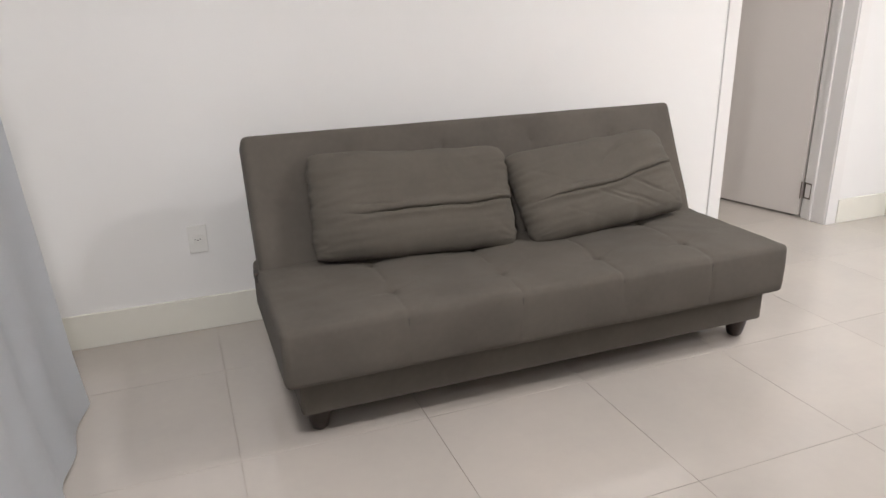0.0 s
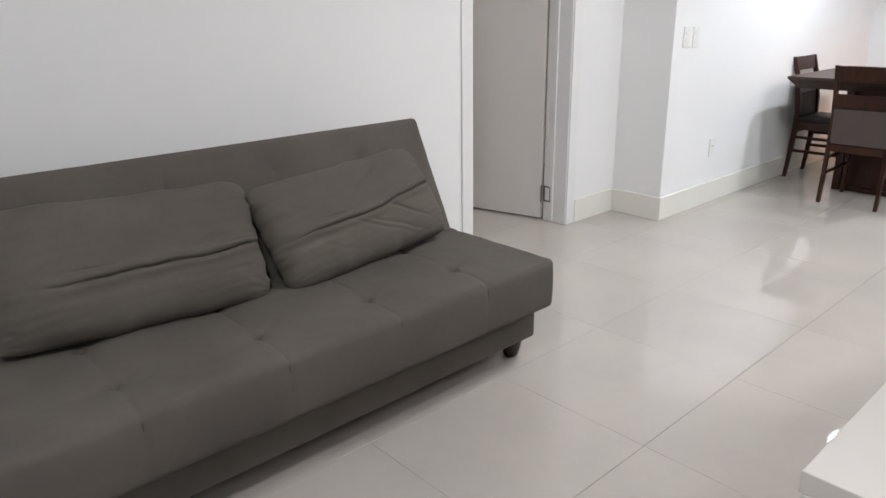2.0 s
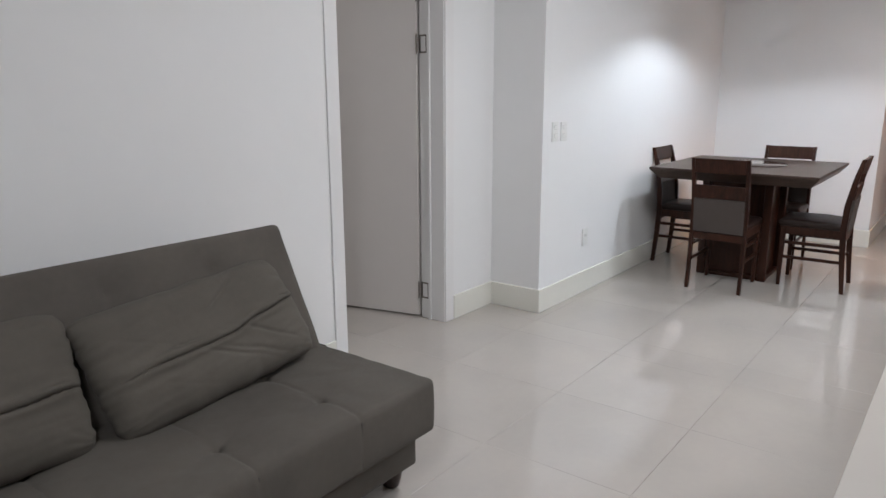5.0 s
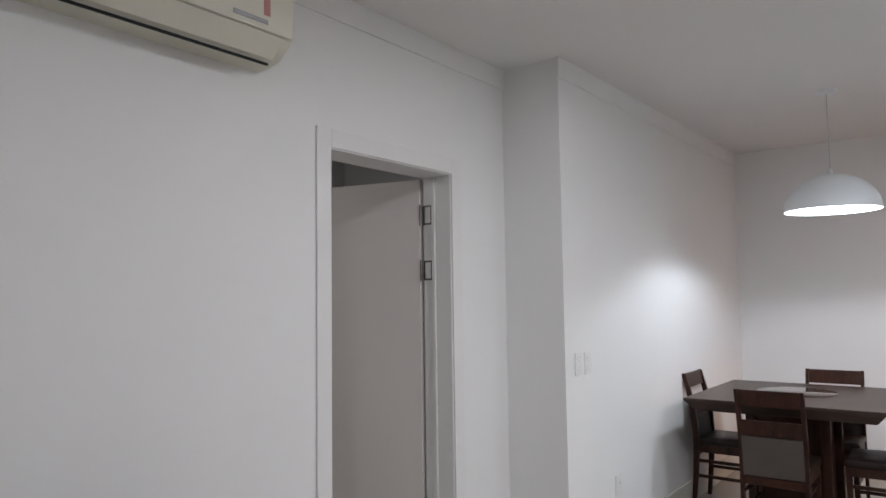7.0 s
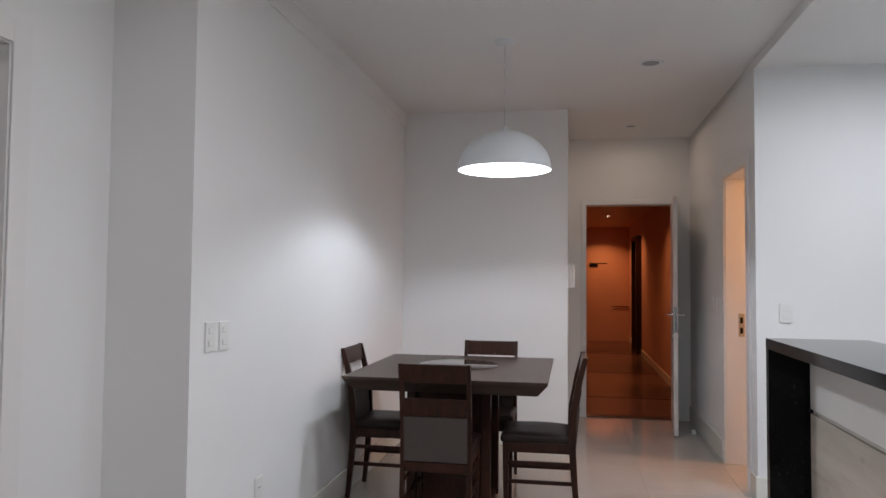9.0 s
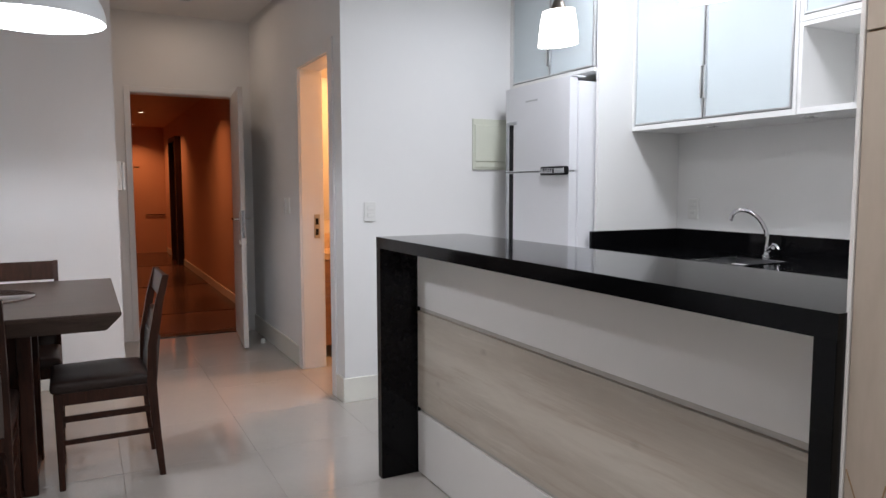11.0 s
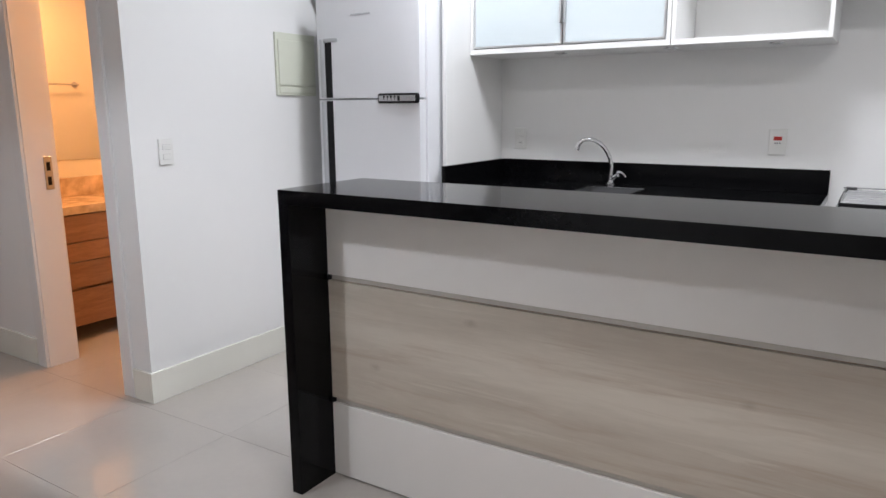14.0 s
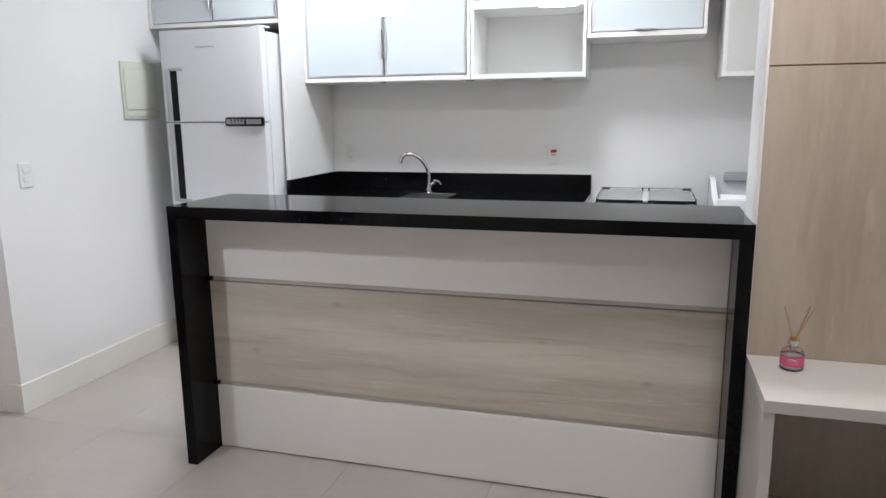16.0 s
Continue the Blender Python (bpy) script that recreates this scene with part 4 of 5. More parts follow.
# ---- the bar ----
def bar():
    t = thing("bar_counter", (3.86, 0.0, 0), "black granite waterfall bar counter with a white and pale oak front", "counter")
    ox = -3.86
    x0, x1, yf, yb, top, th = 2.806, 4.925, 0.198, -0.245, 1.085, 0.048
    part("worktop", boxed(x0 + ox, x1 + ox, yb, yf, top - th, top), GRANITE, t, "polished black granite bar top")
    part("end_panel", boxed(x0 + ox, x0 + 0.045 + ox, yb, yf, 0, top - th, r=0.002), GRANITE, t, "black granite end panel")
    part("end_panel", boxed(x1 - 0.045 + ox, x1 + ox, yb, yf, 0, top - th, r=0.002), GRANITE, t, "black granite end panel")
    a, b = x0 + 0.046 + ox, x1 - 0.046 + ox
    part("core", boxed(a, b, yb + 0.08, -0.004, 0.0, top - th - 0.001), LAMINATE, t, "white back of the bar")
    part("front_board", boxed(a, b, -0.002, 0.020, 0.770, top - th - 0.001, r=0.001, seg=1), LAMINATE, t, "white laminate upper board")
    part("oak_board", boxed(a, b, -0.002, 0.020, 0.308, 0.7485, r=0.001, seg=1), LIGHTWOOD, t, "pale bleached oak board")
    part("front_board", boxed(a, b, -0.002, 0.020, 0.006, 0.287, r=0.001, seg=1), LAMINATE, t, "white laminate lower board")
    part("groove_strip", boxed(a, b, -0.003, 0.012, 0.752, 0.770), STRIP, t, "beige metal groove strip")
    part("groove_strip", boxed(a, b, -0.003, 0.012, 0.290, 0.308), STRIP, t, "beige metal groove strip")
    # brown slivers colour in the shadow line below each groove strip
    for z in (0.7485, 0.287):
        part("groove_shadow", boxed(a, b, -0.003, 0.006, z + 0.0003, z + 0.0032), REED, t, "thin brown joint")
    for z in (0.761, 0.299):
        part("strip_cap", boxed(b - 0.012, b, 0.012, 0.026, z - 0.008, z + 0.008), BLACK, t)


bar()

# ---- oak panel and television bench ----
def oak_panel():
    t = thing("wall_panel", (1.7, 0.14, 0), "tall pale oak wall cladding with a horizontal joint, beside the bar", "wall panel")
    for z0, z1 in ((0.0, 1.555), (1.559, H - 0.002)):
        part("board", boxed(-1.0, 1.10, 0.004, 0.030, z0, z1, r=0.001, seg=1), PANELWOOD, t)
    part("joint", boxed(-1.0, 1.10, 0.004, 0.022, 1.555, 1.559), REED, t, "thin brown joint")
    part("edge_strip", boxed(1.101, 1.109, 0.001, 0.034, 0.0, H - 0.002, r=0.001, seg=1), LAMINATE, t, "white edging strip")


oak_panel()


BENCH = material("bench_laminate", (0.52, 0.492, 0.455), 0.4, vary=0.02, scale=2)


def bench():
    t = thing("tv_bench", (1.83, 0.36, 0), "long white laminate television bench on panel legs, against the oak cladding", "bench")
    x0, x1, y0, y1, top = 0.857 - 1.83, 2.803 - 1.83, 0.172 - 0.36, 0.550 - 0.36, 0.662
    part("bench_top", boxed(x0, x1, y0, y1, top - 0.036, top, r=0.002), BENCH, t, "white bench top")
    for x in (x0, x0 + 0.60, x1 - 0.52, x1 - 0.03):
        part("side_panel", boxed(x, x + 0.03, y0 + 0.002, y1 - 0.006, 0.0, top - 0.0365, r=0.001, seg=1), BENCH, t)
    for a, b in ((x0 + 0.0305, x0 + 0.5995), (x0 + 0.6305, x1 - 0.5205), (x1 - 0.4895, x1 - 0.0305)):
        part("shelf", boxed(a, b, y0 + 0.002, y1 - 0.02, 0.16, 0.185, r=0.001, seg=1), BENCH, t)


bench()


def diffuser():
    t = thing("reed_diffuser", (2.69, 0.275, 0.662), "small glass reed diffuser with a pink label, on the white bench", "diffuser")
    t.scale = (1.06, 1.06, 1.06)
    prof = [(0.0, 0.0), (0.026, 0.0), (0.030, 0.004), (0.031, 0.045), (0.026, 0.058), (0.012, 0.066), (0.010, 0.076)]
    inner = [(r - 0.002, z + (0.003 if i < 2 else 0)) for i, (r, z) in enumerate(prof) if r > 0.005]
    part("flask", lathe(bmesh.new(), prof + inner[::-1] + [(0.0, 0.003)], n=32), GLASS, t, "clear glass flask", smooth=True)
    part("liquid", lathe(bmesh.new(), [(0.0, 0.0035), (0.023, 0.0035), (0.0285, 0.008), (0.0285, 0.040), (0.0, 0.040)], n=32), LIQUID, t, "pale scented liquid", smooth=True)
    part("label", lathe(bmesh.new(), [(0.0315, 0.014), (0.0318, 0.014), (0.0318, 0.045), (0.0315, 0.045)], n=32, close=True), PINK, t, "pink paper label", smooth=True)
    bm = bmesh.new()
    for i, (z, w) in enumerate(((0.036, 0.010), (0.031, 0.014), (0.024, 0.018))):
        for k in range(-3, 4):
            a = math.radians(80) + k * w / 0.032 / 3.5
            c, s = math.cos(a), math.sin(a)
            rod(bm, (0.0316 * c, 0.0316 * s, z), (0.0324 * c, 0.0324 * s, z), 0.0012, n=5)
    part("print", bm, PLASTIC, t, "tiny pale printed bars")
    part("collar", lathe(bmesh.new(), [(0.009, 0.072), (0.0145, 0.072), (0.0145, 0.086), (0.009, 0.086)], n=24, close=True), CHROME, t, "silver neck ring", smooth=True)
    part("stopper", lathe(bmesh.new(), [(0.0, 0.084), (0.009, 0.084), (0.010, 0.096), (0.0, 0.097)], n=16), AMBERCAP, t, smooth=True)
    for dx, dy in ((0.030, 0.01), (-0.034, -0.012), (-0.040, 0.012), (-0.028, 0.02)):
        part("reed", rod(bmesh.new(), (dx * -0.25, dy * -0.25, 0.055), (dx * 1.1, dy, 0.185), 0.0011, n=6), REED, t, "thin rattan reed")


diffuser()

# ---- kitchen ----
WT = 0.945


def base_unit(x0, x1, y0, name, doors, label):
    t = thing(name, ((x0 + x1) / 2, (y0 - 1.83) / 2, 0), label, "cabinet")
    cx, cy = (x0 + x1) / 2, (y0 - 1.83) / 2
    part("carcass", boxed(x0 - cx, x1 - cx, -1.828 - cy, y0 - 0.02 - cy, 0.10, WT - 0.031), CABINET, t)
    part("plinth", boxed(x0 - cx, x1 - cx, -1.828 - cy, y0 - 0.06 - cy, 0.0, 0.10), CABINET, t)
    w = (x1 - x0) / doors
    for i in range(doors):
        d = part("door", boxed(x0 + i * w + 0.002 - cx, x0 + (i + 1) * w - 0.002 - cx, y0 - 0.0195 - cy, y0 - cy, 0.105, WT - 0.036, r=0.001, seg=1), CABINET, t)
        hx = x0 + (i + 0.5) * w - cx
        part("handle", boxed(hx - 0.06, hx + 0.06, y0 - cy, y0 + 0.018 - cy, WT - 0.075, WT - 0.063, r=0.002, seg=1), ALU, d, "slim aluminium handle")


base_unit(4.32, 5.148, -1.21, "base_cabinet", 2, "white two-door base cabinet under the sink")
base_unit(3.455, 4.318, -1.21, "base_cabinet", 2, "white two-door base cabinet beside the stove")


def worktop():
    t = thing("kitchen_worktop", (4.31, -1.5, 0), "polished black granite worktop with upstand and inset sink", "worktop")
    ox, oy = -4.31, 1.5
    x0, x1, yf, yb = 3.453, 5.148, -1.19, -1.828
    sx0, sx1, sy0, sy1 = 4.235, 4.525, -1.60, -1.30
    bm = bmesh.new()
    for d in ((x0, sx0, yb, yf), (sx1, x1, yb, yf), (sx0, sx1, yb, sy0), (sx0, sx1, sy1, yf)):
        box(bm, d[0] + ox, d[1] + ox, d[2] + oy, d[3] + oy, WT - 0.03, WT)
    bmesh.ops.remove_doubles(bm, verts=bm.verts, dist=0.0001)
    part("slab", bm, GRANITE, t)
    part("upstand", boxed(x0 + ox, x1 + ox, yb + oy, yb + 0.02 + oy, WT + 0.0005, 1.055, r=0.001, seg=1), GRANITE, t, "black granite upstand")
    part("upstand", boxed(x1 - 0.02 + ox, x1 + ox, yb + 0.0205 + oy, -1.165 + oy, WT + 0.0005, 1.055, r=0.001, seg=1), GRANITE, t, "black granite upstand")
    s = thing("sink", (4.38, -1.45, WT - 0.002), "stainless steel sink bowl set in the black worktop", "sink")
    bm = bmesh.new()
    w, d, h = 0.144, 0.149, 0.16
    for dims in ((-w, w, -d, d, -h, -h + 0.003), (-w, -w + 0.003, -d, d, -h, 0.0), (w - 0.003, w, -d, d, -h, 0.0), (-w, w, -d, -d + 0.003, -h, 0.0), (-w, w, d - 0.003, d, -h, 0.0)):
        box(bm, *dims)
    part("bowl", bm, SHADED_STEEL, s)
    bm = bmesh.new()
    for dims in ((-w - 0.012, w + 0.012, d - 0.002, d + 0.012, 0.0025, 0.005), (-w - 0.012, w + 0.012, -d - 0.012, -d + 0.002, 0.0025, 0.005), (-w - 0.012, -w + 0.002, -d, d, 0.0025, 0.005), (w - 0.002, w + 0.012, -d, d, 0.0025, 0.005)):
        box(bm, *dims)
    part("rim", bm, CHROME, s, "bright steel rim")
    part("drain", rod(bmesh.new(), (0, 0, -h + 0.003), (0, 0, -h + 0.006), 0.045, n=24), CHROME, s)


worktop()


def tap():
    t = thing("kitchen_tap", (4.46, -1.745, WT), "chrome swan-neck kitchen tap behind the sink", "tap")
    part("body", lathe(bmesh.new(), [(0.0, 0.0), (0.027, 0.0), (0.027, 0.006), (0.018, 0.011), (0.016, 0.03), (0.018, 0.045), (0.0, 0.047)], n=28), CHROME, t, smooth=True)
    arc = [(0.0, 0.04), (-0.003, 0.075), (0.001, 0.105), (0.009, 0.138), (0.022, 0.166), (0.042, 0.195), (0.066, 0.216), (0.090, 0.230), (0.115, 0.236), (0.138, 0.235), (0.156, 0.226), (0.168, 0.211), (0.174, 0.196)]
    part("spout", tube(bmesh.new(), [(0.91 * u, 0.46 * u, z) for u, z in arc], 0.0112, 14), CHROME, t, "curved chrome spout", smooth=True)
    part("aerator", rod(bmesh.new(), (0.158, 0.080, 0.198), (0.161, 0.082, 0.178), 0.0132, n=18), CHROME, t, smooth=True)
    bm = rod(bmesh.new(), (-0.008, 0.0, 0.030), (-0.040, 0.008, 0.052), 0.012, n=16)
    tube(bm, [(-0.030, 0.004, 0.058), (-0.042, 0.010, 0.068), (-0.060, 0.014, 0.066), (-0.075, 0.016, 0.055), (-0.084, 0.016, 0.042)], 0.006, 8)
    part("tap_handle", bm, CHROME, t, "curved chrome lever handle", smooth=True)


tap()


def wall_cabinet(x0, x1, z0, z1, doors, label, depth=0.372, handle="side"):
    """A wall unit with lacquered glass doors in aluminium frames, open towards +y."""
    cx, yb, yf = (x0 + x1) / 2, -1.828, -1.828 + depth
    t = thing("wall_cabinet", (cx, -1.828, z0), label, "cabinet", "kitchen wall cabinets")
    a, b, th, h = x0 - cx, x1 - cx, 0.018, z1 - z0
    d = depth
    for n, dims in (("side_panel", (a, a + th, 0, d, 0, h)), ("side_panel", (b - th, b, 0, d, 0, h)), ("bottom_panel", (a + th, b - th, 0, d, 0, 0.026)),
                    ("top_panel", (a + th, b - th, 0, d, h - th, h)), ("back_panel", (a + th, b - th, 0, 0.006, 0.026, h - th))):
        part(n, boxed(*dims, r=0.0008, seg=1), CABINET, t)
    if not doors:
        return t
    w = (b - a - 2 * th) / doors
    for i in range(doors):
        p0, p1, q0, q1 = a + th + i * w + 0.003, a + th + (i + 1) * w - 0.003, 0.030, h - th - 0.003
        fr = 0.010
        bm = bmesh.new()
        for dims in ((p0, p0 + fr, q0, q1), (p1 - fr, p1, q0, q1), (p0 + fr, p1 - fr, q0, q0 + fr), (p0 + fr, p1 - fr, q1 - fr, q1)):
            box(bm, dims[0], dims[1], d - 0.016, d + 0.002, dims[2], dims[3])
        dr = part("door", bm, ALU, t, "aluminium-framed door")
        part("pane", boxed(p0 + fr, p1 - fr, d - 0.010, d - 0.002, q0 + fr, q1 - fr), LACQUER, dr, "glossy pale blue-white glass pane")
        if handle == "side":
            hx = p1 - 0.006 if i % 2 == 0 else p0 + 0.006
            if doors == 2:
                hx = (p1 - 0.008) if i == 0 else (p0 + 0.008)
            part("handle", boxed(hx - 0.005, hx + 0.005, d + 0.002, d + 0.018, q0 + 0.10, q0 + 0.26, r=0.002, seg=1), ALU, dr, "slim vertical aluminium handle")
        else:
            hx = (p0 + p1) / 2
            part("handle", boxed(hx - 0.055, hx + 0.055, d + 0.002, d + 0.016, q0 + 0.004, q0 + 0.014, r=0.002, seg=1), ALU, dr, "slim aluminium handle")
    return t


TOPZ = 2.60
wall_cabinet(4.118, 5.148, 1.615, TOPZ, 2, "white wall cabinet with two glossy pale glass doors above the sink")
wall_cabinet(3.475, 4.114, 1.615, 2.008, 0, "open white shelf niche under a wall cabinet")
wall_cabinet(3.475, 4.114, 2.010, TOPZ, 1, "white wall cabinet with a flap glass door above the niche", handle="low")
wall_cabinet(2.870, 3.471, 1.815, TOPZ, 1, "white wall cabinet with a flap glass door above the stove", handle="low")
wall_cabinet(2.25, 2.785, 1.600, TOPZ, 0, "open white wall shelf unit in the laundry corner")
for x in (3.70, 4.15, 4.70):
    t = thing("puck_light", (x, -1.60, 1.615), "tiny unlit round puck light under the wall cabinets", "lamp", "puck lights")
    part("rim", lathe(bmesh.new(), [(0.020, -0.005), (0.030, -0.004), (0.032, 0.0), (0.020, 0.0)], n=24, close=True), CHROME, t, smooth=True)
    part("lens", lathe(bmesh.new(), [(0.0, -0.002), (0.0205, -0.002), (0.0205, -0.0008), (0.0, -0.0008)], n=24), PLASTIC, t)


def tall_surround():
    t = thing("fridge_surround", (5.6, -1.5, 0), "white tall panels and two-door top cabinet around the fridge", "cabinet")
    ox, oy = -5.6, 1.5
    yf, yb = -1.197, -1.828
    part("side_panel", boxed(5.150 + ox, 5.173 + ox, yb + oy, yf - 0.02 + oy, 0, TOPZ, r=0.001, seg=1), CABINET, t, "tall white side panel")
    part("side_panel", boxed(5.995 + ox, 6.022 + ox, yb + oy, yf + oy, 1.94, TOPZ, r=0.001, seg=1), CABINET, t)
    part("bottom_panel", boxed(5.174 + ox, 5.994 + ox, yb + oy, yf + oy, 1.94, 1.962, r=0.001, seg=1), CABINET, t)
    part("top_panel", boxed(5.174 + ox, 5.994 + ox, yb + oy, yf + oy, TOPZ - 0.018, TOPZ), CABINET, t)
    for i, (p0, p1) in enumerate(((5.178, 5.581), (5.587, 5.990))):
        q0, q1, fr = 1.967, TOPZ - 0.022, 0.010
        bm = bmesh.new()
        for d in ((p0, p0 + fr, q0, q1), (p1 - fr, p1, q0, q1), (p0 + fr, p1 - fr, q0, q0 + fr), (p0 + fr, p1 - fr, q1 - fr, q1)):
            box(bm, d[0] + ox, d[1] + ox, yf - 0.018 + oy, yf + oy, d[2], d[3])
        dr = part("door", bm, ALU, t, "aluminium-framed door")
        part("pane", boxed(p0 + fr + ox, p1 - fr + ox, yf - 0.012 + oy, yf - 0.004 + oy, q0 + fr, q1 - fr), LACQUER, dr, "glossy pale blue-white glass pane")
        hx = (p1 - 0.012 if i == 0 else p0 + 0.012) + ox
        part("handle", boxed(hx - 0.005, hx + 0.005, yf + oy, yf + 0.016 + oy, q0 + 0.06, q0 + 0.20, r=0.002, seg=1), ALU, dr, "slim vertical aluminium handle")


tall_surround()


def crown():
    t = thing("cabinet_cornice", (4.5, -1.5, TOPZ), "stepped white cornice closing the gap between cabinets and ceiling", "cornice")
    ox, oy = -4.5, 1.5
    h = HK - TOPZ
    for n, dims in (("front_board", (5.150, 6.022, -1.828, -1.197, 0.001, 0.045)), ("front_board", (2.25, 5.1495, -1.828, -1.456, 0.001, 0.045)),
                    ("crown_moulding", (5.130, 6.022, -1.828, -1.177, 0.046, h - 0.001)), ("crown_moulding", (2.25, 5.1295, -1.828, -1.436, 0.046, h - 0.001))):
        part(n, boxed(dims[0] + ox, dims[1] + ox, dims[2] + oy, dims[3] + oy, dims[4], dims[5], r=0.003), CABINET, t)


crown()


def fridge():
    t = thing("refrigerator", (5.585, -1.44, 0), "white two-door top-freezer refrigerator with black handle recesses", "refrigerator")
    ox, oy = -5.585, 1.44
    x0, x1, yf, yb = 5.207, 5.857, -1.045, -1.79
    part("body", boxed(x0 - 0.013 + ox, x1 - 0.004 + ox, yb + oy, yf - 0.072 + oy, 0.03, 1.885, r=0.006), FRIDGE, t)
    part("kick_plate", boxed(x0 + 0.03 + ox, x1 - 0.03 + ox, yb + 0.05 + oy, yf - 0.10 + oy, 0.0, 0.03), BLACK, t)

    def door(z0, z1, name, label):
        bm = bmesh.new()
        n = 14
        xa, xb = x0 + ox, x1 + ox
        lo, hi = [], []
        for i in range(n + 1):
            u = i / n
            bulge = 0.018 * (1 - (2 * u - 1) ** 2) ** 0.5 if 0 < i < n else 0.0
            x = xa + (xb - xa) * u
            lo.append(bm.verts.new((x, yf - 0.018 + bulge + oy, z0)))
            hi.append(bm.verts.new((x, yf - 0.018 + bulge + oy, z1)))
        bl = [bm.verts.new((xa, yf - 0.07 + oy, z)) for z in (z0, z1)]
        br = [bm.verts.new((xb, yf - 0.07 + oy, z)) for z in (z0, z1)]
        for i in range(n):
            bm.faces.new((lo[i], lo[i + 1], hi[i + 1], hi[i]))
        bm.faces.new((bl[0], lo[0], hi[0], bl[1]))
        bm.faces.new((br[0], br[1], hi[-1], lo[-1]))
        bm.faces.new((bl[0], bl[1], br[1], br[0]))
        bm.faces.new([bl[1]] + hi + [br[1]])
        bm.faces.new([bl[0], br[0]] + lo[::-1])
        bmesh.ops.bevel(bm, geom=[e for e in bm.edges if e.is_manifold and e.calc_face_angle(0) > 0.7], offset=0.006, segments=2, affect="EDGES")
        return part(name, bm, FRIDGE, t, label, smooth=True)
    fz = door(1.396, 1.905, "freezer_door", "white freezer door, slightly bowed")
    dr = door(0.09, 1.386, "fridge_door", "white fridge door, slightly bowed")
    part("door_gap", boxed(x0 + 0.005 + ox, x1 - 0.005 + ox, yf - 0.06 + oy, yf - 0.012 + oy, 1.3865, 1.3955), GREY, t, "grey gap between the doors")
    for d, z0, z1 in ((fz, 1.40, 1.70), (dr, 0.93, 1.383)):
        part("handle_recess", boxed(x1 - 0.107 + ox, x1 - 0.063 + ox, yf - 0.012 + oy, yf - 0.002 + oy, z0, z1, r=0.002, seg=1), BLACK, d, "black handle recess")
        bm = boxed(x1 - 0.062 + ox, x1 - 0.032 + ox, yf - 0.012 + oy, yf + 0.004 + oy, z0, z1, r=0.004)
        end = z1 - 0.014 if d is fz else z0
        box(bm, x1 - 0.150 + ox, x1 - 0.062 + ox, yf - 0.006 + oy, yf + 0.005 + oy, end - 0.004, end + 0.016, r=0.004)
        part("handle_lip", bm, LIP, d, "raised grey handle lip", smooth=True)
    cp = part("control_panel", boxed(x0 - 0.004 + ox, x0 + 0.240 + ox, yf - 0.018 + oy, yf + 0.010 + oy, 1.368, 1.418, r=0.010, seg=3), BLACK, t, "black-rimmed control strip", smooth=True)
    part("panel_face", boxed(x0 + 0.006 + ox, x0 + 0.229 + ox, yf + 0.0102 + oy, yf + 0.0125 + oy, 1.379, 1.407, r=0.001, seg=1), STEEL, cp, "silver panel face")
    bm = bmesh.new()
    for i in range(4):
        box(bm, x0 + 0.125 + i * 0.022 + ox, x0 + 0.135 + i * 0.022 + ox, yf + 0.0126 + oy, yf + 0.0138 + oy, 1.396, 1.404)
        box(bm, x0 + 0.129 + i * 0.022 + ox, x0 + 0.131 + i * 0.022 + ox, yf + 0.0126 + oy, yf + 0.0138 + oy, 1.386, 1.393)
    box(bm, x0 + 0.100 + ox, x0 + 0.112 + ox, yf + 0.0126 + oy, yf + 0.0138 + oy, 1.382, 1.404)
    part("panel_marks", bm, BLACK, cp)
    bm = bmesh.new()
    for i in range(10):
        box(bm, 5.490 + i * 0.0125 + ox, 5.490 + i * 0.0125 + 0.009 + ox, yf - 0.0015 + oy, yf + 0.0012 + oy, 1.805, 1.813)
    part("badge", bm, LIP, fz, "small raised silver badge bars")
    bm = boxed(x0 - 0.008 + ox, x0 + 0.055 + ox, yf - 0.12 + oy, yf - 0.03 + oy, 1.9055, 1.914, r=0.003)
    part("hinge_cover", bm, FRIDGE, t)


fridge()


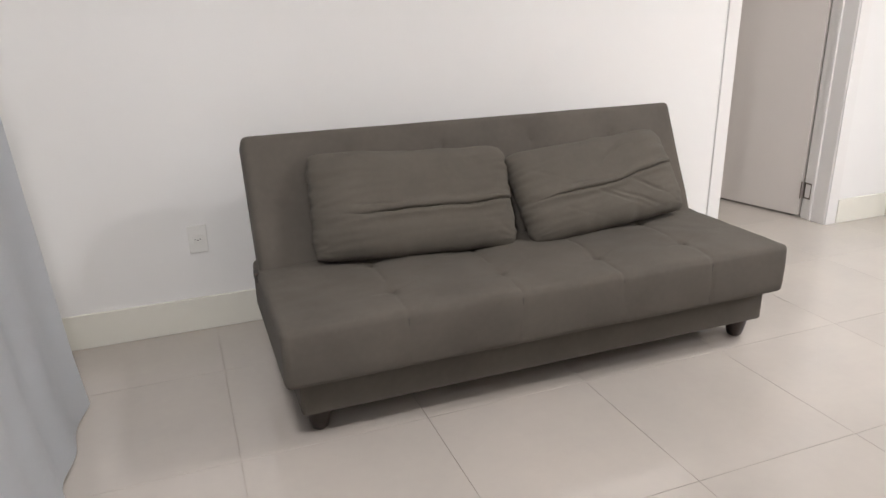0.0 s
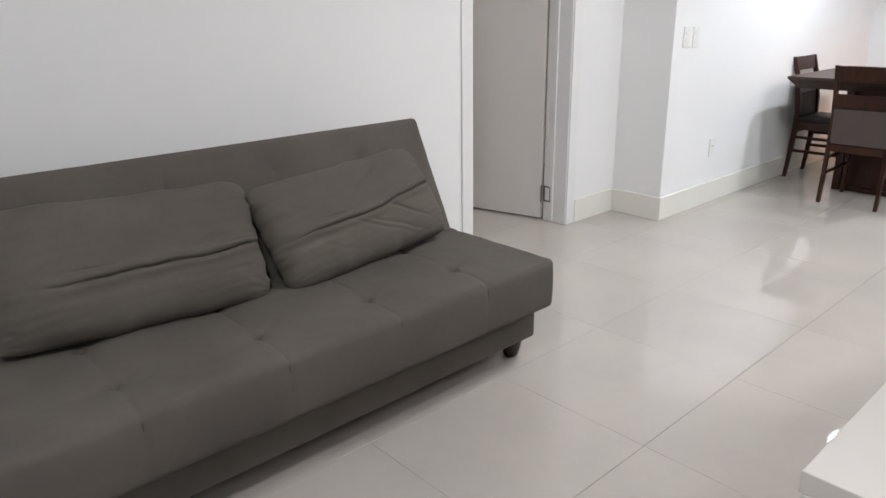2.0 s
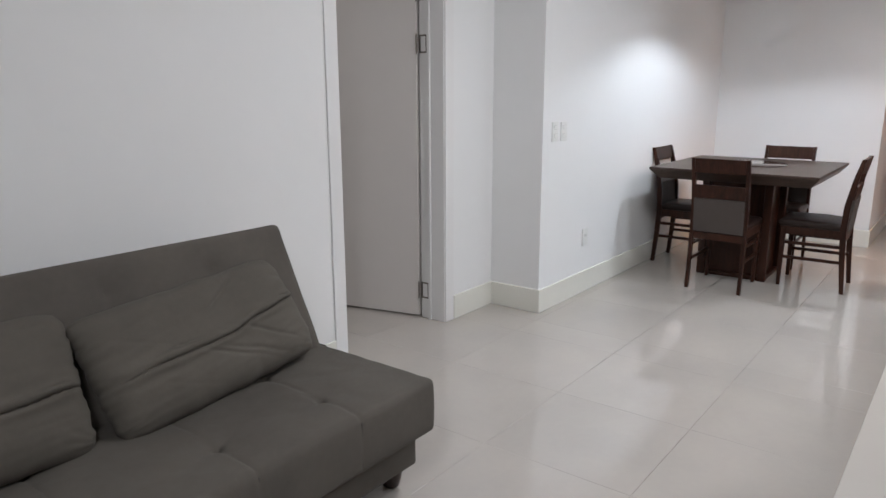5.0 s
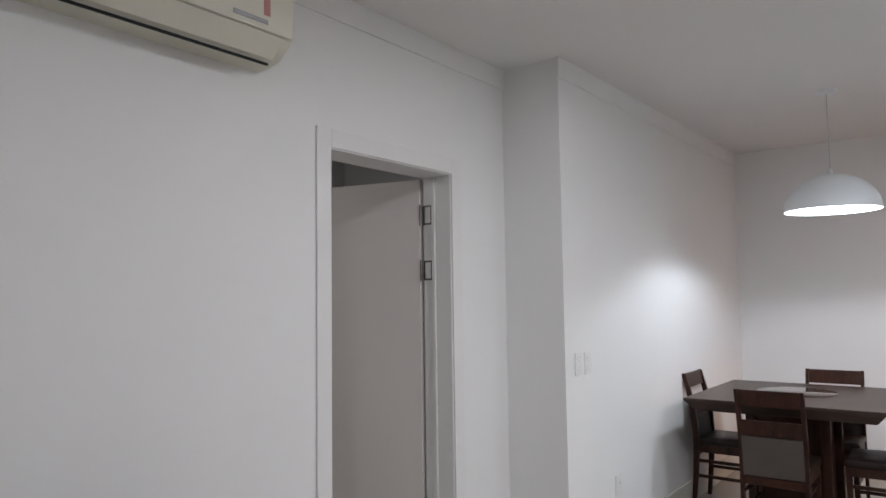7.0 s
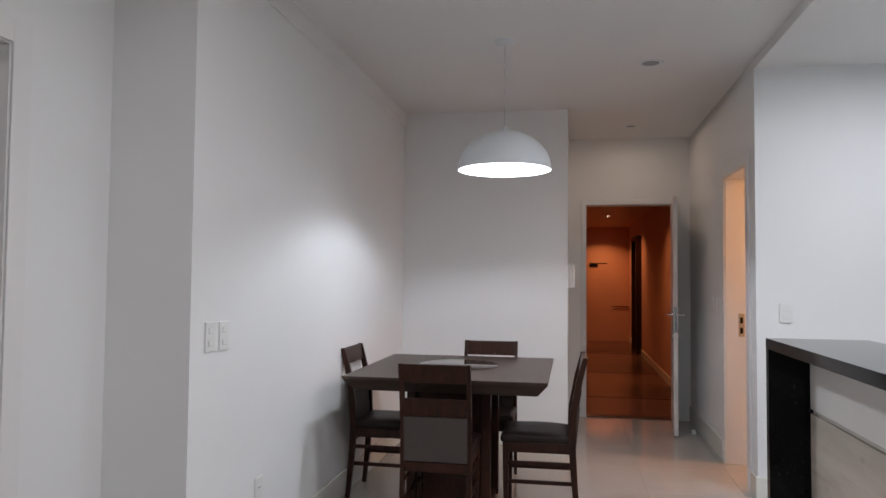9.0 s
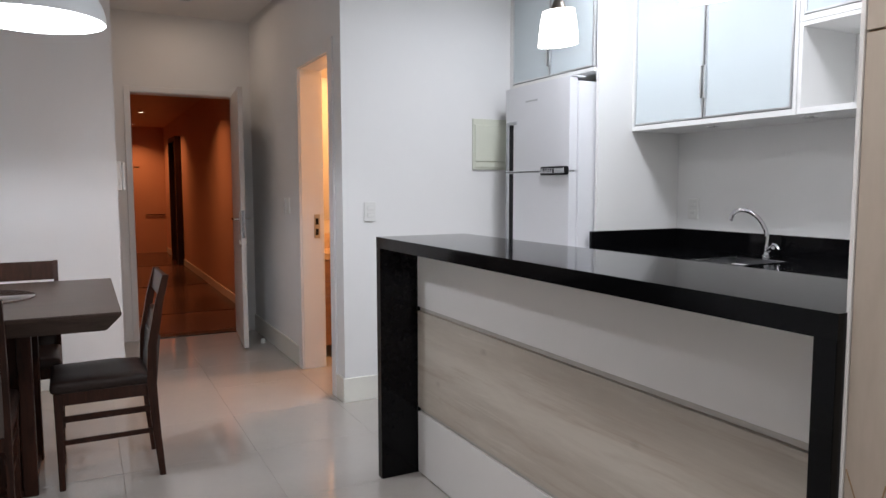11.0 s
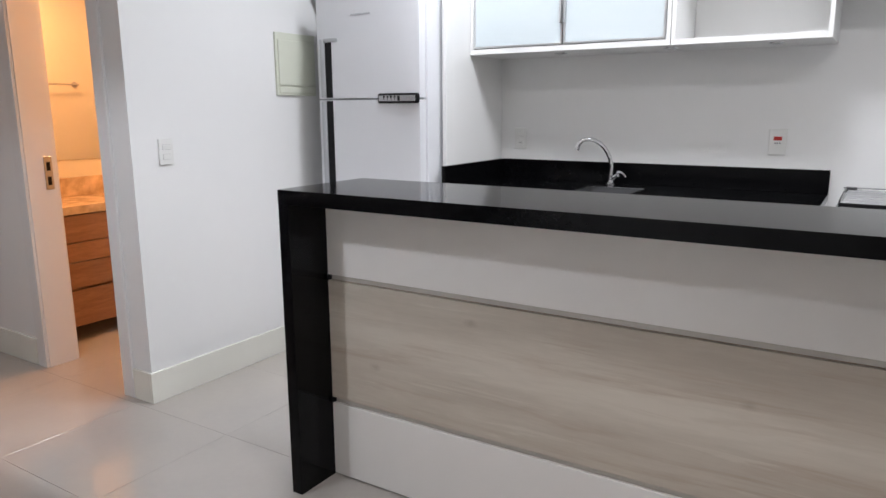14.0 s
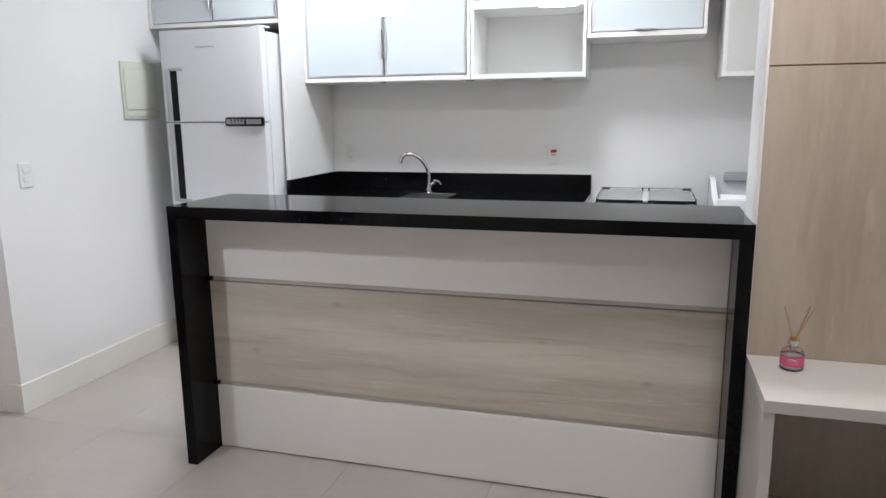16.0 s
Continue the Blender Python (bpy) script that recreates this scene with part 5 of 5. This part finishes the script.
def stove():
    t = thing("gas_stove", (3.135, -1.49, 0), "white freestanding gas stove with black grates and a raised rack", "stove")
    w, d = 0.265, 0.29
    part("body", boxed(-w, w, -d, d, 0.0, 0.925, r=0.005), ENAMEL, t)
    part("oven_door", boxed(-w + 0.01, w - 0.01, d, d + 0.02, 0.14, 0.74, r=0.004), ENAMEL, t)
    part("cooktop", boxed(-w, w, -d, d + 0.015, 0.926, 0.945, r=0.006), STEEL, t, "steel cooktop")
    g = 0.977
    for sx in (-0.13, 0.13):
        for sy in (-0.13, 0.13):
            part("burner", lathe(bmesh.new(), [(0.0, 0.966), (0.075, 0.966), (0.082, 0.960), (0.086, 0.9455), (0.0, 0.9455)], (sx, sy, 0), n=24), IRON, t, "black burner cap", smooth=True)
        bm = bmesh.new()
        for k in range(7):
            y = -0.25 + k * 0.083
            rod(bm, (sx - 0.112, y, g), (sx + 0.112, y, g), 0.0016, n=6)
        for dx in (-0.112, 0.112):
            rod(bm, (sx + dx, -0.252, g), (sx + dx, 0.250, g), 0.0028, n=6)
        part("grate", bm, CHROME, t, "grey wire pan grate")
        bm = boxed(sx - 0.118, sx + 0.118, 0.247, 0.257, g - 0.013, g + 0.001, r=0.002, seg=1)
        part("grate_rail", bm, BLACK, t, "black front rail of the pan grate")
        for dx in (-0.112, -0.05, 0.05, 0.112):
            part("grate_foot", rod(bmesh.new(), (sx + dx, 0.252, 0.9455), (sx + dx, 0.252, g - 0.0072), 0.004, n=6), IRON, t)
        for dx in (-0.112, 0.112):
            part("grate_foot", rod(bmesh.new(), (sx + dx, -0.258, 0.9455), (sx + dx, -0.258, 0.990), 0.005, n=6), IRON, t)
    bm = bmesh.new()
    for z in (0.984,):
        tube(bm, [(-0.255, 0.0 - 0.27, z), (-0.245, -0.285, z), (0.245, -0.285, z), (0.255, -0.27, z)], 0.003, 8)
    for sx in (-1, 1):
        part("side_wire", tube(bmesh.new(), [(sx * 0.247, 0.252, g - 0.025), (sx * 0.247, 0.254, g - 0.006), (sx * 0.247, 0.24, g + 0.006), (sx * 0.247, -0.20, g + 0.006), (sx * 0.243, -0.268, g + 0.006)], 0.0035, 8), IRON, t, "black side wire of the rack", smooth=True)
        part("corner_bracket", boxed(*sorted((sx * 0.203, sx * 0.247)), -0.280, -0.245, g + 0.002, g + 0.012, r=0.003), IRON, t, "black corner bracket")
    part("glass_lid", boxed(-0.243, 0.243, -0.25, 0.246, g - 0.007, g - 0.003, r=0.001, seg=1), LID, t, "glass plate over the burners, its pale reflection put into the colour")
    part("rear_rack", bm, CHROME, t, "chrome wire rail at the back", smooth=True)
    for x in [-0.2 + 0.1 * i for i in range(5)]:
        part("knob", rod(bmesh.new(), (x, d, 0.84), (x, d + 0.03, 0.84), 0.02, 0.017, n=20), BLACK, t, smooth=True)


stove()


def laundry_tank():
    t = thing("laundry_tank", (2.52, -1.52, 0), "white ceramic laundry tank with a ribbed washboard beside the stove", "laundry sink")
    bm = bmesh.new()
    w, d = 0.27, 0.28
    for dims in ((-w, w, -d, d, 0.62, 0.66), (-w, w, -d, -d + 0.05, 0.66, 1.04), (-w, w, d - 0.03, d, 0.66, 0.99)):
        box(bm, *dims, r=0.008)
    for xa in (-w, w - 0.03):
        prof = [(-d, 0.66), (d, 0.66), (d, 0.94), (0.14, 0.945), (0.02, 0.965), (-0.08, 1.0), (-0.16, 1.045), (-d, 1.06)]
        lo = [bm.verts.new((xa, y, z)) for y, z in prof]
        hi = [bm.verts.new((xa + 0.03, y, z)) for y, z in prof]
        for i in range(len(prof)):
            j = (i + 1) % len(prof)
            bm.faces.new((lo[i], lo[j], hi[j], hi[i]))
        bm.faces.new(lo)
        bm.faces.new(hi[::-1])
    part("basin", bm, ENAMEL, t, "white basin", smooth=True)
    part("pedestal", rod(bmesh.new(), (0, 0, 0), (0, 0, 0.62), 0.09, 0.13, n=24), ENAMEL, t, smooth=True)
    wb = part("washboard", boxed(-0.235, 0.235, -0.004, 0.004, -0.10, 0.10, r=0.002), ENAMEL, t)
    wb.matrix_local = pose(0, 0.12, 0.93, 55)
    tray = part("soap_tray", boxed(-0.12, 0.20, -0.275, -0.20, 1.0405, 1.075, r=0.004), LIP, t, "grey soap tray")
    for k in range(4):
        part("slat", boxed(-0.11, 0.19, -0.268 + k * 0.018, -0.260 + k * 0.018, 1.0755, 1.084), LIP, tray)


laundry_tank()

# ---- bathroom, seen through its door ----
def vanity():
    t = thing("vanity", (7.38, -0.95, 0), "honey-coloured wooden bathroom vanity with marble top and four rows of drawers", "cabinet")
    ox, oy = -7.38, 0.95
    x0, x1, y0, y1, z = 7.15, 7.615, -1.80, -0.20, 0.805
    part("marble_top", boxed(x0 + ox, x1 + ox, y0 + oy, y1 + oy, z - 0.05, z, r=0.003), BATHSTONE, t, "honey marble top")
    part("marble_upstand", boxed(x1 - 0.02 + ox, x1 + ox, y0 + oy, y1 + oy, z + 0.0005, 0.925, r=0.002), BATHSTONE, t, "honey marble upstand")
    part("carcass", boxed(x0 + 0.03 + ox, x1 + ox, y0 + oy, y1 + oy, 0.09, z - 0.051), VANITY, t)
    for i in range(3):
        ya = y0 + 0.005 + i * 0.533
        for za, zb, p in ((0.095, 0.31, 0.0), (0.325, 0.474, 0.006), (0.480, 0.588, 0.014), (0.594, z - 0.056, 0.004)):
            d = part("drawer_front", boxed(x0 + 0.014 - p + ox, x0 + 0.0295 + ox, ya + oy, ya + 0.527 + oy, za, zb, r=0.002), VANITY, t)
    return t


vanity()
mir = thing("bathroom_mirror", (7.619, -1.0, 1.034), "large frameless bathroom mirror above the marble top", "mirror")
part("mirror_glass", boxed(-0.006, 0.0, -0.80, 0.80, 0.0, 1.15, r=0.001, seg=1), MIRROR, mir)
rail = thing("towel_rail", (6.18, -1.4, 1.55), "slim brass-coloured towel rail on the bathroom wall", "towel rail")
bm = bmesh.new()
for y in (-0.2, 0.25):
    rod(bm, (0.0, y, 0), (0.006, y, 0), 0.024, n=20)
    rod(bm, (0.006, y, 0), (0.05, y, 0), 0.007, n=12)
part("bracket", bm, BRASS, rail, smooth=True)
part("bar", rod(bmesh.new(), (0.05, -0.21, 0), (0.05, 0.26, 0), 0.006, n=12), BRASS, rail, smooth=True)
basin = thing("wash_basin", (7.36, -1.09, 0.805), "white oval wash basin set on the marble top", "wash basin")
part("bowl", lathe(bmesh.new(), [(0.0, 0.004), (0.10, 0.006), (0.165, 0.03), (0.18, 0.055), (0.19, 0.055), (0.175, 0.02), (0.12, 0.0), (0.0, 0.0)], n=36), ENAMEL, basin, smooth=True)
part("bathroom_floor_mat", boxed(-0.3, 0.3, -0.2, 0.2, 0, 0.006, r=0.002, seg=1), CREAM, None).location = (6.7, -1.45, 0.001)
tagged(bpy.data.objects["bathroom_floor_mat"], label="thin cream mat on the bathroom floor", category="mat")

# ---- bedroom wardrobe, seen above the open door ----
ward = thing("wardrobe", (2.6, 5.28, 0), "tall white built-in wardrobe with flat doors in the dim bedroom", "wardrobe")
part("carcass", boxed(-1.2, 1.2, -0.28, 0.31, 0.0, 2.745), CABINET, ward)
part("filler_panel", boxed(1.203, 1.585, -0.302, 0.31, 0.0, 2.745, r=0.002, seg=1), CABINET, ward)
# dark-coloured box imitates the shade in the gap between the panels
part("shadow_gap", boxed(1.586, 1.654, -0.26, 0.31, 0.0, 2.745), DARKWOOD, ward, "recessed gap, its shade coloured in dark")
part("filler_panel", boxed(1.655, 2.045, -0.302, 0.31, 0.0, 2.745, r=0.002, seg=1), CABINET, ward)
for i in range(4):
    d = part("door", boxed(-1.2 + i * 0.6 + 0.003, -0.6 + i * 0.6 - 0.003, -0.302, -0.281, 0.06, 2.735, r=0.002, seg=1), CABINET, ward)
    hx = -1.2 + i * 0.6 + (0.55 if i % 2 == 0 else 0.05)
    part("handle", boxed(hx - 0.006, hx + 0.006, -0.325, -0.302, 0.95, 1.25, r=0.002, seg=1), ALU, d, "slim aluminium handle")

# ---- corridor beyond the entrance ----
# dark slabs imitate the less lit floor between the ceiling spots
UNLIT_BAND = wood("unlit_corridor_band", (0.025, 0.012, 0.009), (0.06, 0.03, 0.022), 0.25, along=(1, 7, 7), ring=2)
for x in (9.7, 11.9, 14.6):
    structure("corridor_floor_band", boxed(x, x + 1.0, -0.135, 1.74, 0.001, 0.004), UNLIT_BAND, label="corridor floor strip coloured dark between the spots' pools of light")
cd = tagged(new("corridor_door"), label="dark wooden door in the corridor wall", category="door", kind="structure")
cd.location = (15.0, -0.15, 0)
part("leaf", boxed(-0.42, 0.42, 0.0, 0.03, 0.005, 2.08, r=0.003), DARKWOOD, cd)
part("casing", boxed(-0.50, -0.421, 0.0, 0.10, 0.0, 2.16, r=0.003), DARKWOOD, cd)
part("casing", boxed(0.421, 0.50, 0.0, 0.10, 0.0, 2.16, r=0.003), DARKWOOD, cd)
part("casing_head", boxed(-0.4205, 0.4205, 0.0, 0.10, 2.085, 2.16, r=0.003), DARKWOOD, cd)
sg = thing("exit_sign", (17.2, 0.62, 1.66), "small dark wall sign at the end of the corridor", "sign")
part("plate", boxed(-0.012, 0.0, -0.09, 0.09, -0.035, 0.035, r=0.002), BLACK, sg)
part("pointer", boxed(-0.012, 0.0, -0.30, 0.09, 0.04, 0.055, r=0.002), BLACK, sg)
hr = thing("wall_rail", (17.2, 0.05, 0.76), "slim dark rail on the corridor end wall", "rail")
part("bar", boxed(-0.026, -0.012, -0.18, 0.18, -0.009, 0.009, r=0.003), DARKWOOD, hr)
for y in (-0.14, 0.14):
    part("bracket", boxed(-0.0118, 0.0, y - 0.015, y + 0.015, -0.008, 0.008), DARKWOOD, hr)

# ---- floor tiles ----
P, J = 0.605, 0.0006
xs = sorted([2.222 + P * i for i in range(-6, 3)]) + [3.665 + P * i for i in range(0, 9)]
ys = [0.017 + P * i for i in range(-4, 10)]
meshes = {}
for xa, xb in zip(xs, xs[1:]):
    for ya, yb in zip(ys, ys[1:]):
        if xb > 8.52:
            xb = 8.62
        if xb - xa < 0.02 or yb < -1.86 or (ya > 2.9 and (xa > 4.7 or xb < 0.5)):
            continue
        key = (round(xb - xa, 3), round(yb - ya, 3))
        if key not in meshes:
            meshes[key] = mesh_of("tile", boxed(J, key[0] - J, J, key[1] - J, -0.008, 0.0, r=0.0005, seg=1), TILE)
        ob = new("tile", meshes[key])
        ob.location = (xa, ya, 0)
        ob.parent = floor
